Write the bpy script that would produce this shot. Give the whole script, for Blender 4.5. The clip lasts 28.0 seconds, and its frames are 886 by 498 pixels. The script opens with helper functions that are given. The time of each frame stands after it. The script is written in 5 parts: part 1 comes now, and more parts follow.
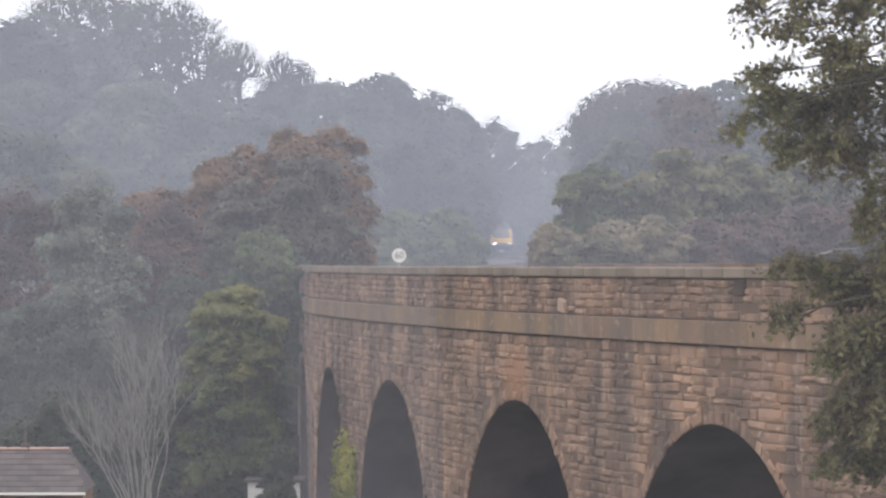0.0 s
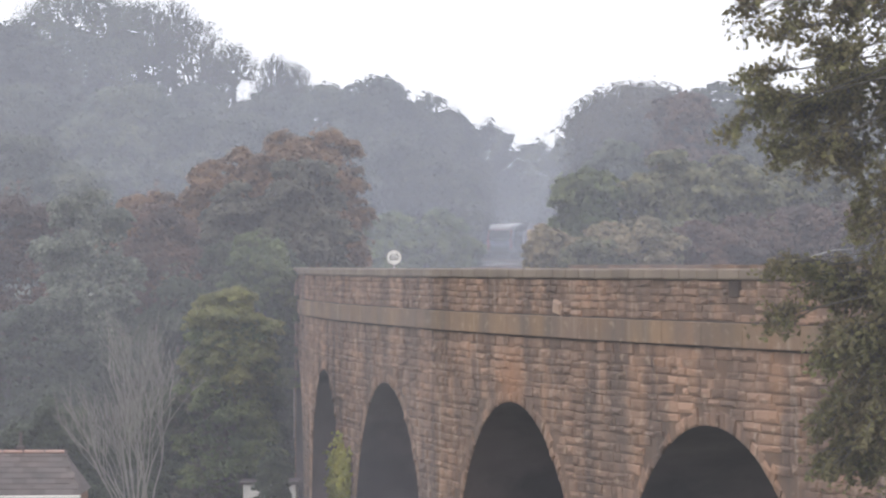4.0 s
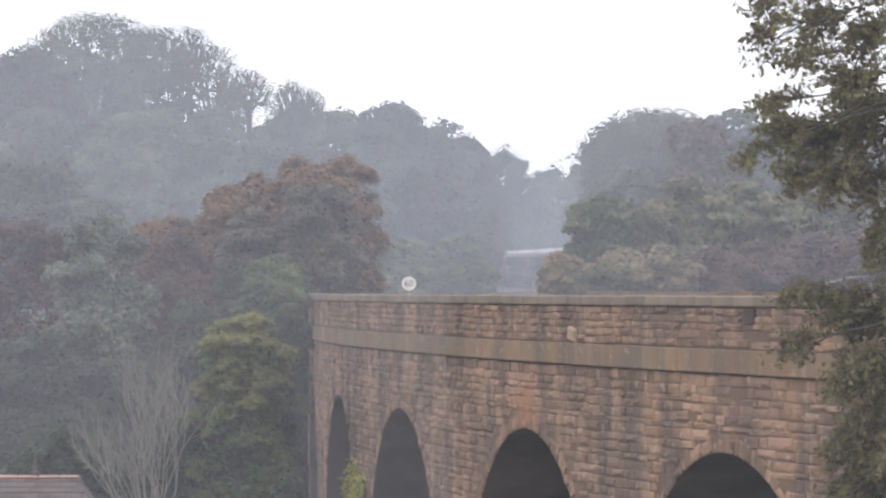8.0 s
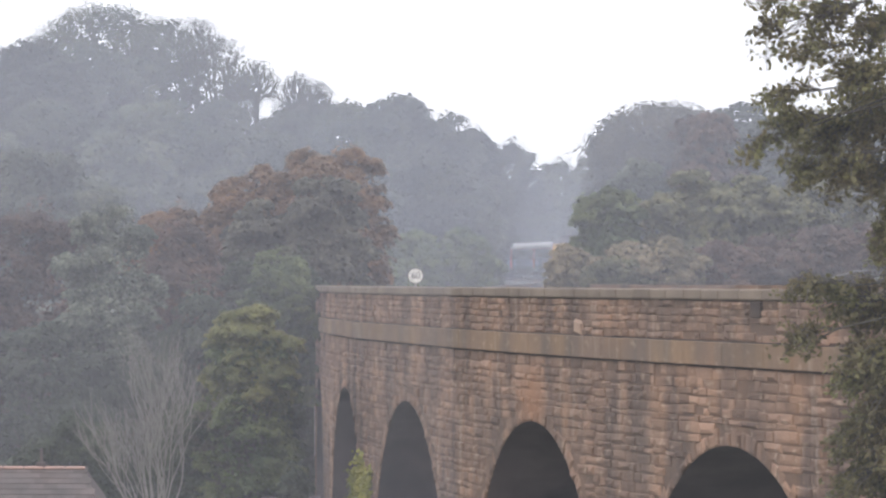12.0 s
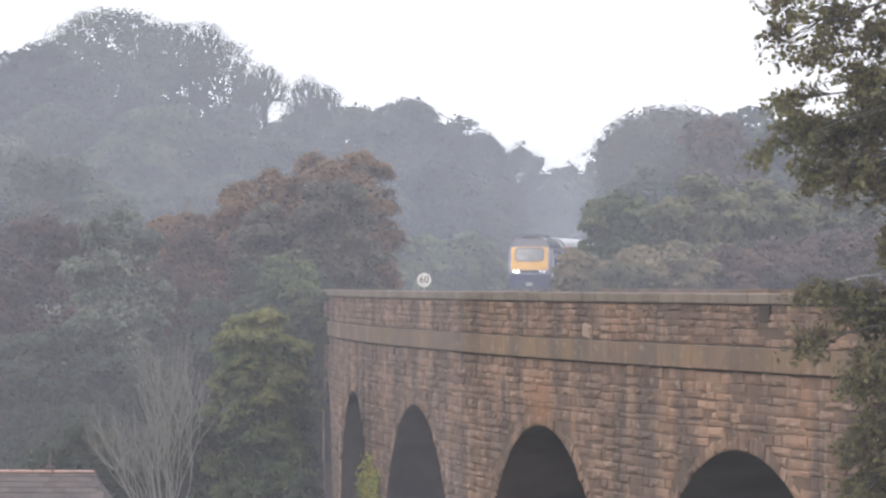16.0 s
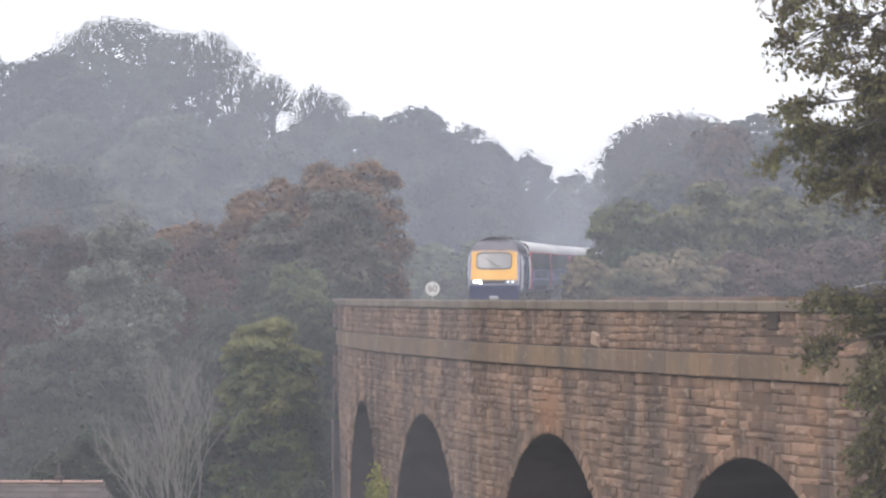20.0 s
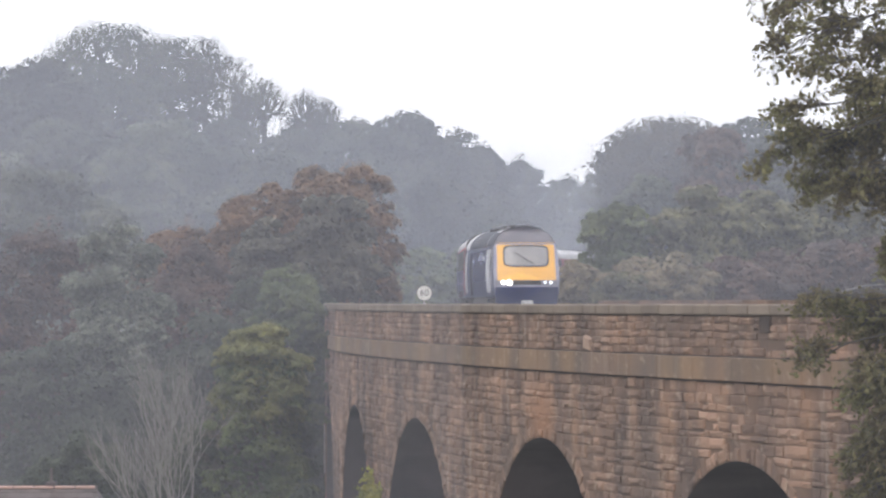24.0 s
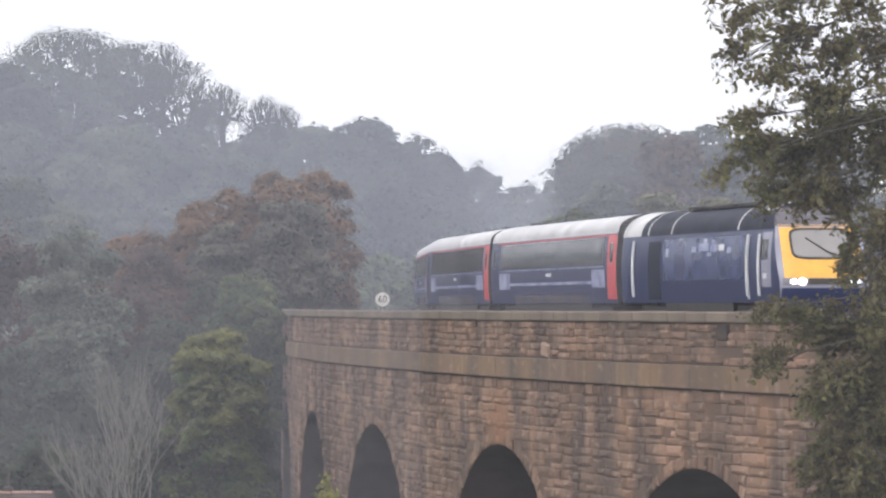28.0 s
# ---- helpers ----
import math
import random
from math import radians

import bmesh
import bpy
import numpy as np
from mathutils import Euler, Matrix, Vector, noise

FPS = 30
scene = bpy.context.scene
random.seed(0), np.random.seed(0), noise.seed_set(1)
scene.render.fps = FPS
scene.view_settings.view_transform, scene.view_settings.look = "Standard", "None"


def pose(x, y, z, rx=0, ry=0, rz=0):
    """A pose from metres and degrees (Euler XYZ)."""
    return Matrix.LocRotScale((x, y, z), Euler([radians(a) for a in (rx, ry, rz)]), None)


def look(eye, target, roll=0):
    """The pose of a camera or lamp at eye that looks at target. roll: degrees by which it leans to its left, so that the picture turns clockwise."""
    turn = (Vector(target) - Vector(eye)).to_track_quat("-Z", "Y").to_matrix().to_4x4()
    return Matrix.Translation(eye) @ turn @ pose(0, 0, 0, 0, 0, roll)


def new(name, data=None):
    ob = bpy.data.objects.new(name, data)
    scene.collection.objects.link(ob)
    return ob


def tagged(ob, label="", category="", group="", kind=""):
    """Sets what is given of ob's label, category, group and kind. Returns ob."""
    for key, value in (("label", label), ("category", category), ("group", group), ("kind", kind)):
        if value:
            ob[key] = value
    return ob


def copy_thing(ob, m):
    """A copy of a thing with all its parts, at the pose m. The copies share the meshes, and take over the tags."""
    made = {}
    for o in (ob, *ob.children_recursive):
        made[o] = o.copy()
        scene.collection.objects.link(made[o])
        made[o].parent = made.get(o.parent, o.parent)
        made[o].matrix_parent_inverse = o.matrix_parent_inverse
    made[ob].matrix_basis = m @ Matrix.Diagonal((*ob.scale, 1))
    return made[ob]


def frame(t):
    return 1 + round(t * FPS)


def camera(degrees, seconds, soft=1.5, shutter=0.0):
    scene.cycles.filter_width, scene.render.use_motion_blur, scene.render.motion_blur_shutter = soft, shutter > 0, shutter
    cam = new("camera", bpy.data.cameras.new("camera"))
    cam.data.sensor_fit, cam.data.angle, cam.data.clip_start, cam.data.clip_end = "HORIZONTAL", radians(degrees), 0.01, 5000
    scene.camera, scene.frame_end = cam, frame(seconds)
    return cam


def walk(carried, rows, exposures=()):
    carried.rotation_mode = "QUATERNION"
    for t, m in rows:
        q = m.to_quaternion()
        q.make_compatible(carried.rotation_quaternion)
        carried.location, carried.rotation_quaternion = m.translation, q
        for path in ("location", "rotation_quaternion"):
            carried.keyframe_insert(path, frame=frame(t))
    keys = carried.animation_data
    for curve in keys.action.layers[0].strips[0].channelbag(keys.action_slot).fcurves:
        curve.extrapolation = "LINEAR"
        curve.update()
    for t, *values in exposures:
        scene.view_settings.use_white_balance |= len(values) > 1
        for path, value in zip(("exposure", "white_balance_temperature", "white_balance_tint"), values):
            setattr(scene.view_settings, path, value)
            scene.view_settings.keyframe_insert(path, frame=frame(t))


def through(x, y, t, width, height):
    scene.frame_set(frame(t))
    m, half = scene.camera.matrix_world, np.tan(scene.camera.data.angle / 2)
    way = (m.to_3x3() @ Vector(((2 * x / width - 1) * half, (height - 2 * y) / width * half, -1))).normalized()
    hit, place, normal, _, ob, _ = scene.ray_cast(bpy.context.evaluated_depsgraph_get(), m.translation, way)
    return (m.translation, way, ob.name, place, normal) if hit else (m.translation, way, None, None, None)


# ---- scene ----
# Telephoto view over a valley to a curved stone viaduct, hand-held. Metres, z up, y away from the camera.
EYE = Vector((0.0, 0.0, 24.0))
LENS = 12.78
cam = camera(LENS, 28.0, soft=2.3)
# seconds, turn to the left, tilt upwards, lean, in degrees


def aim(yaw, tilt, lean):
    a, b = radians(yaw), radians(tilt)
    way = Vector((-math.sin(a) * math.cos(b), math.cos(a) * math.cos(b), math.sin(b)))
    return look(EYE, EYE + way * 100, lean)


EXPOSURES = [(0.0, -0.01), (6.0, 0.04), (12.0, 0.04), (17.0, 0.01), (28.0, -0.08)]
walk(cam, [
    (0, aim(-0.142, 0.238, -0.03)), (0.5, aim(-0.010, 0.722, -0.22)), (1, aim(0.437, 0.596, -0.11)),
    (1.5, aim(0.120, 0.410, -0.19)), (2, aim(-0.105, 0.283, -0.04)), (2.5, aim(-0.200, 0.508, -0.22)),
    (3, aim(-0.228, 0.404, -0.12)), (3.5, aim(-0.240, 0.326, -0.16)), (5.5, aim(-0.081, 0.148, -0.14)),
    (6, aim(-0.029, 0.433, -0.29)), (6.5, aim(0.089, 0.394, -0.00)), (7, aim(0.055, 0.368, 0.02)),
    (7.5, aim(0.011, 0.611, -0.05)), (8, aim(0.000, 0.647, -0.00)), (8.5, aim(-0.038, 0.635, -0.03)),
    (9, aim(-0.055, 0.634, 0.05)), (9.5, aim(-0.037, 0.622, 0.02)), (10, aim(-0.059, 0.647, -0.00)),
    (10.5, aim(-0.028, 0.618, 0.12)), (11, aim(0.028, 0.589, 0.14)), (11.5, aim(0.089, 0.535, 0.22)),
    (12, aim(0.098, 0.536, 0.18)), (12.5, aim(0.100, 0.596, 0.26)), (14.5, aim(0.190, 0.706, 0.20)),
    (15, aim(0.219, 0.674, 0.25)), (15.5, aim(0.222, 0.640, 0.16)), (16, aim(0.223, 0.594, 0.22)),
    (16.5, aim(0.260, 0.576, 0.24)), (17, aim(0.331, 0.521, 0.21)), (17.5, aim(0.378, 0.493, 0.11)),
    (18, aim(0.347, 0.523, -0.00)), (18.5, aim(0.311, 0.684, -0.04)), (19, aim(0.324, 0.678, 0.01)),
    (19.5, aim(0.343, 0.705, 0.03)), (20, aim(0.342, 0.722, -0.00)), (20.5, aim(0.329, 0.660, -0.02)),
    (21, aim(0.300, 0.647, -0.03)), (21.5, aim(0.290, 0.648, 0.01)), (23.5, aim(0.225, 0.786, -0.14)),
    (24, aim(0.222, 0.783, -0.18)), (24.5, aim(0.234, 0.791, -0.16)), (25, aim(0.229, 0.797, -0.25)),
    (25.5, aim(0.182, 0.785, -0.25)), (26, aim(0.187, 0.783, -0.16)), (26.5, aim(0.207, 0.775, -0.16)),
    (27, aim(0.242, 0.707, -0.12)), (27.5, aim(0.245, 0.657, -0.08)), (28, aim(-0.382, 0.876, 0.02)),
], exposures=EXPOSURES)

# ---- light: an overcast, misty morning ----
world = bpy.data.worlds.new("overcast")
scene.world = world
world.use_nodes = True
wn, wl = world.node_tree.nodes, world.node_tree.links
wn.clear()
sky = wn.new("ShaderNodeTexSky")
sky.sky_type = 'NISHITA'
sky.sun_disc = False
sky.sun_elevation, sky.sun_rotation = radians(38), radians(200)
sky.dust_density = 6.0
sky_light = wn.new("ShaderNodeBackground")
sky_light.inputs["Strength"].default_value = 0.08
cloud_light = wn.new("ShaderNodeBackground")
cloud_light.inputs["Color"].default_value = (0.93, 0.935, 0.98, 1)
cloud_light.inputs["Strength"].default_value = 2.15
cover = wn.new("ShaderNodeMixShader")
cover.inputs["Fac"].default_value = 0.88
world_out = wn.new("ShaderNodeOutputWorld")
wl.new(sky.outputs["Color"], sky_light.inputs["Color"])
wl.new(sky_light.outputs[0], cover.inputs[1])
wl.new(cloud_light.outputs[0], cover.inputs[2])
wl.new(cover.outputs[0], world_out.inputs["Surface"])
sun = new("sun", bpy.data.lights.new("sun", 'SUN'))
sun.data.energy, sun.data.angle, sun.data.color = 0.5, radians(30), (1.0, 0.95, 0.88)
sun.matrix_world = look((-40, -60, 90), (0, 0, 0))


# ---- materials ----
def material(name, colour, rough=0.8, metal=0.0, second=None, scale=2.0, bump=0.0, fine=30.0, island=0.0, randomly=0.0,
             streak=0.0, streak_colour=(0.05, 0.05, 0.05), coat=0.0, blend=0.5, gloss=0.5):
    """Principled surface: two colours mixed by a coarse noise, grain by a fine one, optional vertical streaks,
    and a change of value from piece to piece."""
    m = bpy.data.materials.new(name)
    m.use_nodes = True
    n, l = m.node_tree.nodes, m.node_tree.links
    b = n["Principled BSDF"]
    b.inputs["Roughness"].default_value, b.inputs["Metallic"].default_value = rough, metal
    b.inputs["Coat Weight"].default_value, b.inputs["Specular IOR Level"].default_value = coat, gloss
    geo = n.new("ShaderNodeNewGeometry")
    place = geo.outputs["Position"] if streak or island or randomly else n.new("ShaderNodeTexCoord").outputs["Object"]
    coarse = n.new("ShaderNodeTexNoise")
    coarse.inputs["Scale"].default_value, coarse.inputs["Detail"].default_value = scale, 5
    l.new(place, coarse.inputs["Vector"])
    ramp = n.new("ShaderNodeValToRGB")
    ramp.color_ramp.elements[0].position, ramp.color_ramp.elements[1].position = blend - 0.14, blend + 0.14
    ramp.color_ramp.elements[0].color = (*colour, 1)
    ramp.color_ramp.elements[1].color = (*(second or [c * 0.8 for c in colour]), 1)
    l.new(coarse.outputs["Fac"], ramp.inputs["Fac"])
    out = ramp.outputs["Color"]
    grain = n.new("ShaderNodeTexNoise")
    grain.inputs["Scale"].default_value, grain.inputs["Detail"].default_value = fine, 4
    l.new(place, grain.inputs["Vector"])
    value = n.new("ShaderNodeMapRange")
    value.inputs["To Min"].default_value, value.inputs["To Max"].default_value = 0.86, 1.14
    l.new(grain.outputs["Fac"], value.inputs["Value"])
    factor = value.outputs["Result"]
    for amount, source in ((island, "geo"), (randomly, "info")):
        if amount:
            pick = geo.outputs["Random Per Island"] if source == "geo" else n.new("ShaderNodeObjectInfo").outputs["Random"]
            span = n.new("ShaderNodeMapRange")
            span.inputs["To Min"].default_value, span.inputs["To Max"].default_value = 1 - amount, 1 + amount
            l.new(pick, span.inputs["Value"])
            times = n.new("ShaderNodeMath")
            times.operation = 'MULTIPLY'
            l.new(factor, times.inputs[0])
            l.new(span.outputs["Result"], times.inputs[1])
            factor = times.outputs[0]
    shade = n.new("ShaderNodeVectorMath")
    shade.operation = 'SCALE'
    l.new(out, shade.inputs[0])
    l.new(factor, shade.inputs["Scale"])
    out = shade.outputs["Vector"]
    if streak:
        # broad dark damp runs, narrow pale lime runs and patches of iron stain
        for spread, scale_z, size, lo, hi, amount, tint in ((0.34, 0.11, 1.7, 0.44, 0.62, streak * 0.9, streak_colour),
                                                            (1.6, 0.13, 1.5, 0.60, 0.74, streak * 0.45, (0.42, 0.34, 0.28)),
                                                            (0.6, 0.30, 1.0, 0.58, 0.70, streak * 0.38, (0.27, 0.145, 0.075)),
                                                            (1.0, 2.2, 1.9, 0.59, 0.68, streak * 0.55, (0.39, 0.285, 0.21)),
                                                            (0.35, 0.6, 0.7, 0.50, 0.66, streak * 0.4, (0.165, 0.118, 0.092))):
            squash = n.new("ShaderNodeMapping")
            squash.inputs["Scale"].default_value = (spread, spread, scale_z)
            squash.inputs["Location"].default_value = (spread * 7, size, scale_z * 3)
            l.new(place, squash.inputs["Vector"])
            runs = n.new("ShaderNodeTexNoise")
            runs.inputs["Scale"].default_value, runs.inputs["Detail"].default_value = size, 6
            l.new(squash.outputs["Vector"], runs.inputs["Vector"])
            cut = n.new("ShaderNodeMapRange")
            cut.inputs["From Min"].default_value, cut.inputs["From Max"].default_value = lo, hi
            cut.inputs["To Max"].default_value = amount
            l.new(runs.outputs["Fac"], cut.inputs["Value"])
            mix = n.new("ShaderNodeMix")
            mix.data_type = 'RGBA'
            l.new(cut.outputs["Result"], mix.inputs["Factor"])
            l.new(out, mix.inputs["A"])
            mix.inputs["B"].default_value = (*tint, 1)
            out = mix.outputs["Result"]
        # the iron stain that has run down over the crown of one arch
        local, far, run = n.new("ShaderNodeMapping"), n.new("ShaderNodeVectorMath"), n.new("ShaderNodeMapRange")
        local.vector_type = 'TEXTURE'
        local.inputs["Location"].default_value, local.inputs["Scale"].default_value = (2.46, 118.1, 20.6), (1.2, 2.2, 1.3)
        far.operation = 'LENGTH'
        l.new(place, local.inputs["Vector"])
        l.new(local.outputs["Vector"], far.inputs[0])
        run.inputs["From Min"].default_value, run.inputs["From Max"].default_value = 0.25, 1.0
        run.inputs["To Min"].default_value, run.inputs["To Max"].default_value = 0.46, 0.0
        l.new(far.outputs["Value"], run.inputs["Value"])
        mix = n.new("ShaderNodeMix")
        mix.data_type = 'RGBA'
        l.new(run.outputs["Result"], mix.inputs["Factor"])
        l.new(out, mix.inputs["A"])
        mix.inputs["B"].default_value = (0.33, 0.15, 0.065, 1)
        out = mix.outputs["Result"]
    l.new(out, b.inputs["Base Color"])
    if bump:
        relief = n.new("ShaderNodeBump")
        relief.inputs["Strength"].default_value, relief.inputs["Distance"].default_value = bump, 0.02
        l.new(grain.outputs["Fac"], relief.inputs["Height"])
        l.new(relief.outputs["Normal"], b.inputs["Normal"])
    return m


def leafy(name, colour, second, spread=0.22, scale=0.35, through=0.25, apart=0.15):
    """Foliage: colour drifts over the crown and from leaf to leaf; a little light comes through."""
    m = material(name, colour, rough=0.6, second=second, scale=scale, fine=3.0, island=spread, randomly=apart)
    n, l = m.node_tree.nodes, m.node_tree.links
    b = n["Principled BSDF"]
    tint = b.inputs["Base Color"].links[0].from_socket
    back = n.new("ShaderNodeBsdfTranslucent")
    l.new(tint, back.inputs["Color"])
    mix = n.new("ShaderNodeMixShader")
    mix.inputs["Fac"].default_value = through
    l.new(b.outputs[0], mix.inputs[1])
    l.new(back.outputs[0], mix.inputs[2])
    l.new(mix.outputs[0], n["Material Output"].inputs["Surface"])
    return m


def haze_veil(name, amount, low, high, white, scale=0.02):
    """Haze as a thin sheet, mostly clear, that scatters the light of the sky."""
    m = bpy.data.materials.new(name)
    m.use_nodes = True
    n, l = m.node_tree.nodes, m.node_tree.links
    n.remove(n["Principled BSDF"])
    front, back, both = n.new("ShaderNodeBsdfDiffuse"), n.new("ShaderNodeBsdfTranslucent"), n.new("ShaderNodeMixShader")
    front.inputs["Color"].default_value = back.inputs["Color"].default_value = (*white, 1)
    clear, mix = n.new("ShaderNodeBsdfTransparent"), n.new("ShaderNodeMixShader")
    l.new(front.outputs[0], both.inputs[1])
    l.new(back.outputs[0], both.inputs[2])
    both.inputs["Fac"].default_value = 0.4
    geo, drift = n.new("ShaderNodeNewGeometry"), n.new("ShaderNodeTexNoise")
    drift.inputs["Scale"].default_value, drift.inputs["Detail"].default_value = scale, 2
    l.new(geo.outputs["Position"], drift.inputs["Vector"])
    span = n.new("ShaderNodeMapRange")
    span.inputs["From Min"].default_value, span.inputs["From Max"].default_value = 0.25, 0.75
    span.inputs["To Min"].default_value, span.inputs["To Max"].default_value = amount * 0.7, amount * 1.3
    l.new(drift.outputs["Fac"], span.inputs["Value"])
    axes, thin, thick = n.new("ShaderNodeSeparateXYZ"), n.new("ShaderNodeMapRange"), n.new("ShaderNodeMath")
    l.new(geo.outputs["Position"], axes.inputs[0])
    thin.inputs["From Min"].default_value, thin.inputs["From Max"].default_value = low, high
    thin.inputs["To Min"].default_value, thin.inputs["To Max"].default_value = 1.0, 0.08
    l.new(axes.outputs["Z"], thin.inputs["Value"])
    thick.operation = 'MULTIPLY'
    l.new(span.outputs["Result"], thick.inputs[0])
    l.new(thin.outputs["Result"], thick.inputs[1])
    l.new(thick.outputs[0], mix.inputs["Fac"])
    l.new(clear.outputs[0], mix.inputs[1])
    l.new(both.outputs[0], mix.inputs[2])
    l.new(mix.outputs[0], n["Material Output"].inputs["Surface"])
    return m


def glowing(name, colour, strength):
    m = material(name, (0.8, 0.8, 0.8), rough=0.2)
    b = m.node_tree.nodes["Principled BSDF"]
    b.inputs["Emission Color"].default_value, b.inputs["Emission Strength"].default_value = (*colour, 1), strength
    return m


STONE = material("weathered_granite", (0.270, 0.165, 0.112), rough=0.9, second=(0.172, 0.110, 0.080), scale=0.35, bump=0.6, fine=14,
                 island=0.32, streak=0.9, streak_colour=(0.086, 0.062, 0.052))
STONE_PIECE = material("weathered_granite_block", (0.270, 0.165, 0.112), rough=0.9, second=(0.172, 0.110, 0.080), scale=0.35, bump=0.6,
                       fine=14, randomly=0.32, streak=0.9, streak_colour=(0.086, 0.062, 0.052))
PALE_STONE = material("pale_granite_block", (0.37, 0.255, 0.19), rough=0.9, second=(0.30, 0.21, 0.16), scale=1, bump=0.4)
MORTAR = material("old_mortar", (0.19, 0.118, 0.080), rough=0.95, second=(0.115, 0.074, 0.053), scale=0.8, bump=0.4, streak=0.5)
BAND = material("lichen_stained_granite", (0.215, 0.138, 0.080), rough=0.9, second=(0.160, 0.107, 0.076), scale=0.25, bump=0.4, fine=10,
                randomly=0.1, streak=0.6, streak_colour=(0.095, 0.085, 0.075))
COPING = material("pale_coping_granite", (0.20, 0.158, 0.122), rough=0.9, second=(0.145, 0.115, 0.092), scale=0.5, bump=0.4, randomly=0.1)
SOFFIT = material("dark_barrel_stone", (0.16, 0.13, 0.135), rough=0.95, second=(0.072, 0.064, 0.072), scale=0.3, bump=0.5, fine=8)
# near-black that paints the shade of the grooves and the drain recess
RECESS_SHADE = material("recess_shade_black", (0.04, 0.03, 0.026), rough=0.95, second=(0.075, 0.052, 0.042), scale=0.9, bump=0.3)
EARTH = material("undergrowth_and_earth", (0.07, 0.075, 0.04), rough=0.95, second=(0.05, 0.05, 0.03), scale=0.08, bump=0.8, fine=1.5)
BALLAST = material("ballast", (0.16, 0.15, 0.14), rough=0.95, second=(0.11, 0.1, 0.09), scale=1.0, bump=1.0, fine=20)
RUST = material("rusty_rail", (0.16, 0.09, 0.06), rough=0.6, metal=0.6)
SLEEPER = material("grey_concrete", (0.3, 0.29, 0.27), rough=0.9)
BARK = material("grey_bark", (0.12, 0.105, 0.09), rough=0.95, second=(0.07, 0.065, 0.055), scale=2, bump=0.6, fine=12)
PALE_TWIG = material("pale_dead_wood", (0.25, 0.23, 0.205), rough=0.9, second=(0.2, 0.185, 0.165), scale=1.5, bump=0.3)
BLUE = material("dark_blue_train_paint", (0.012, 0.020, 0.080), rough=0.32, second=(0.017, 0.026, 0.085), scale=0.7, fine=6, gloss=0.18)
DOME = material("grey_purple_cab_roof", (0.095, 0.078, 0.092), rough=0.5, second=(0.075, 0.063, 0.08), scale=1.2, coat=0.2)
ROOF_GREY = material("pale_grey_train_roof", (0.66, 0.65, 0.66), rough=0.55, second=(0.46, 0.45, 0.45), scale=0.8, fine=5)
ROOF_DARK = material("dark_train_roof", (0.022, 0.027, 0.045), rough=0.6, second=(0.014, 0.017, 0.03), scale=0.9, fine=5, gloss=0.12)
YELLOW = material("warning_yellow_paint", (0.86, 0.44, 0.055), rough=0.4, second=(0.8, 0.40, 0.05), scale=1.5, fine=8, coat=0.3)
RED = material("red_door_paint", (0.62, 0.05, 0.05), rough=0.4, second=(0.54, 0.05, 0.052), scale=1.2, fine=6)
WRAP = material("pale_lavender_cab_wrap", (0.30, 0.30, 0.37), rough=0.35, second=(0.22, 0.22, 0.30), scale=1.2, coat=0.3)
# reflected sky on the power car's side, mixed into its blue
SKY_SHEEN = material("painted_sky_sheen", (0.045, 0.06, 0.15), rough=0.22, second=(0.015, 0.024, 0.085), scale=1.1, fine=8, blend=0.53, gloss=0.25)
PALE_LINE = material("pale_lilac_paint", (0.36, 0.38, 0.53), rough=0.4, second=(0.13, 0.145, 0.29), scale=1.6, fine=8)
WHITE = material("white_train_paint", (0.72, 0.72, 0.75), rough=0.45, second=(0.62, 0.62, 0.66), scale=2)
BAND_GREY = material("pale_grey_lamp_band", (0.24, 0.23, 0.27), rough=0.6, second=(0.16, 0.155, 0.18), scale=2.5)
GRIME = material("brake_dust_on_paint", (0.065, 0.045, 0.052), rough=0.7, second=(0.03, 0.03, 0.06), scale=1.2)
BLACK = material("sooty_underframe", (0.03, 0.028, 0.028), rough=0.8, second=(0.05, 0.042, 0.035), scale=1.5)
DARK_GLASS = material("tinted_window_glass", (0.02, 0.022, 0.028), rough=0.15, second=(0.024, 0.026, 0.03), scale=1, gloss=0.22)
# the windscreen's pale reflection is put into its base colour
SCREEN_GLASS = material("windscreen_glass", (0.27, 0.25, 0.24), rough=0.14, second=(0.22, 0.205, 0.20), scale=0.6, coat=1.0)
STEEL = material("worn_steel", (0.45, 0.45, 0.46), rough=0.35, metal=0.9)
LAMP_ON = glowing("lit_headlamp", (1.0, 0.93, 0.8), 6.0)
LAMP_DIM = glowing("dim_marker_lamp", (0.85, 0.92, 1.0), 1.6)
SIGN_WHITE = material("white_sign_enamel", (0.74, 0.72, 0.68), rough=0.5, second=(0.66, 0.64, 0.6), scale=4)
SIGN_RIM = material("grey_sign_rim", (0.35, 0.32, 0.3), rough=0.6)
SIGN_INK = material("dark_sign_figures", (0.12, 0.115, 0.12), rough=0.6)
SLATE = material("grey_roof_slates", (0.108, 0.088, 0.086), rough=0.8, second=(0.085, 0.074, 0.075), scale=1.2, bump=0.3, randomly=0.18)
RENDER_WALL = material("pale_rendered_wall", (0.7, 0.68, 0.64), rough=0.9, second=(0.6, 0.58, 0.55), scale=0.8, bump=0.2)
BRICK_WALL = material("pinkish_brick_wall", (0.26, 0.165, 0.13), rough=0.9, second=(0.2, 0.13, 0.105), scale=1.5, bump=0.3)
RIDGE = material("pink_clay_ridge", (0.42, 0.27, 0.23), rough=0.8, second=(0.36, 0.25, 0.22), scale=2)
IVY = leafy("yellow_green_ivy_leaves", (0.31, 0.29, 0.045), (0.19, 0.195, 0.035))
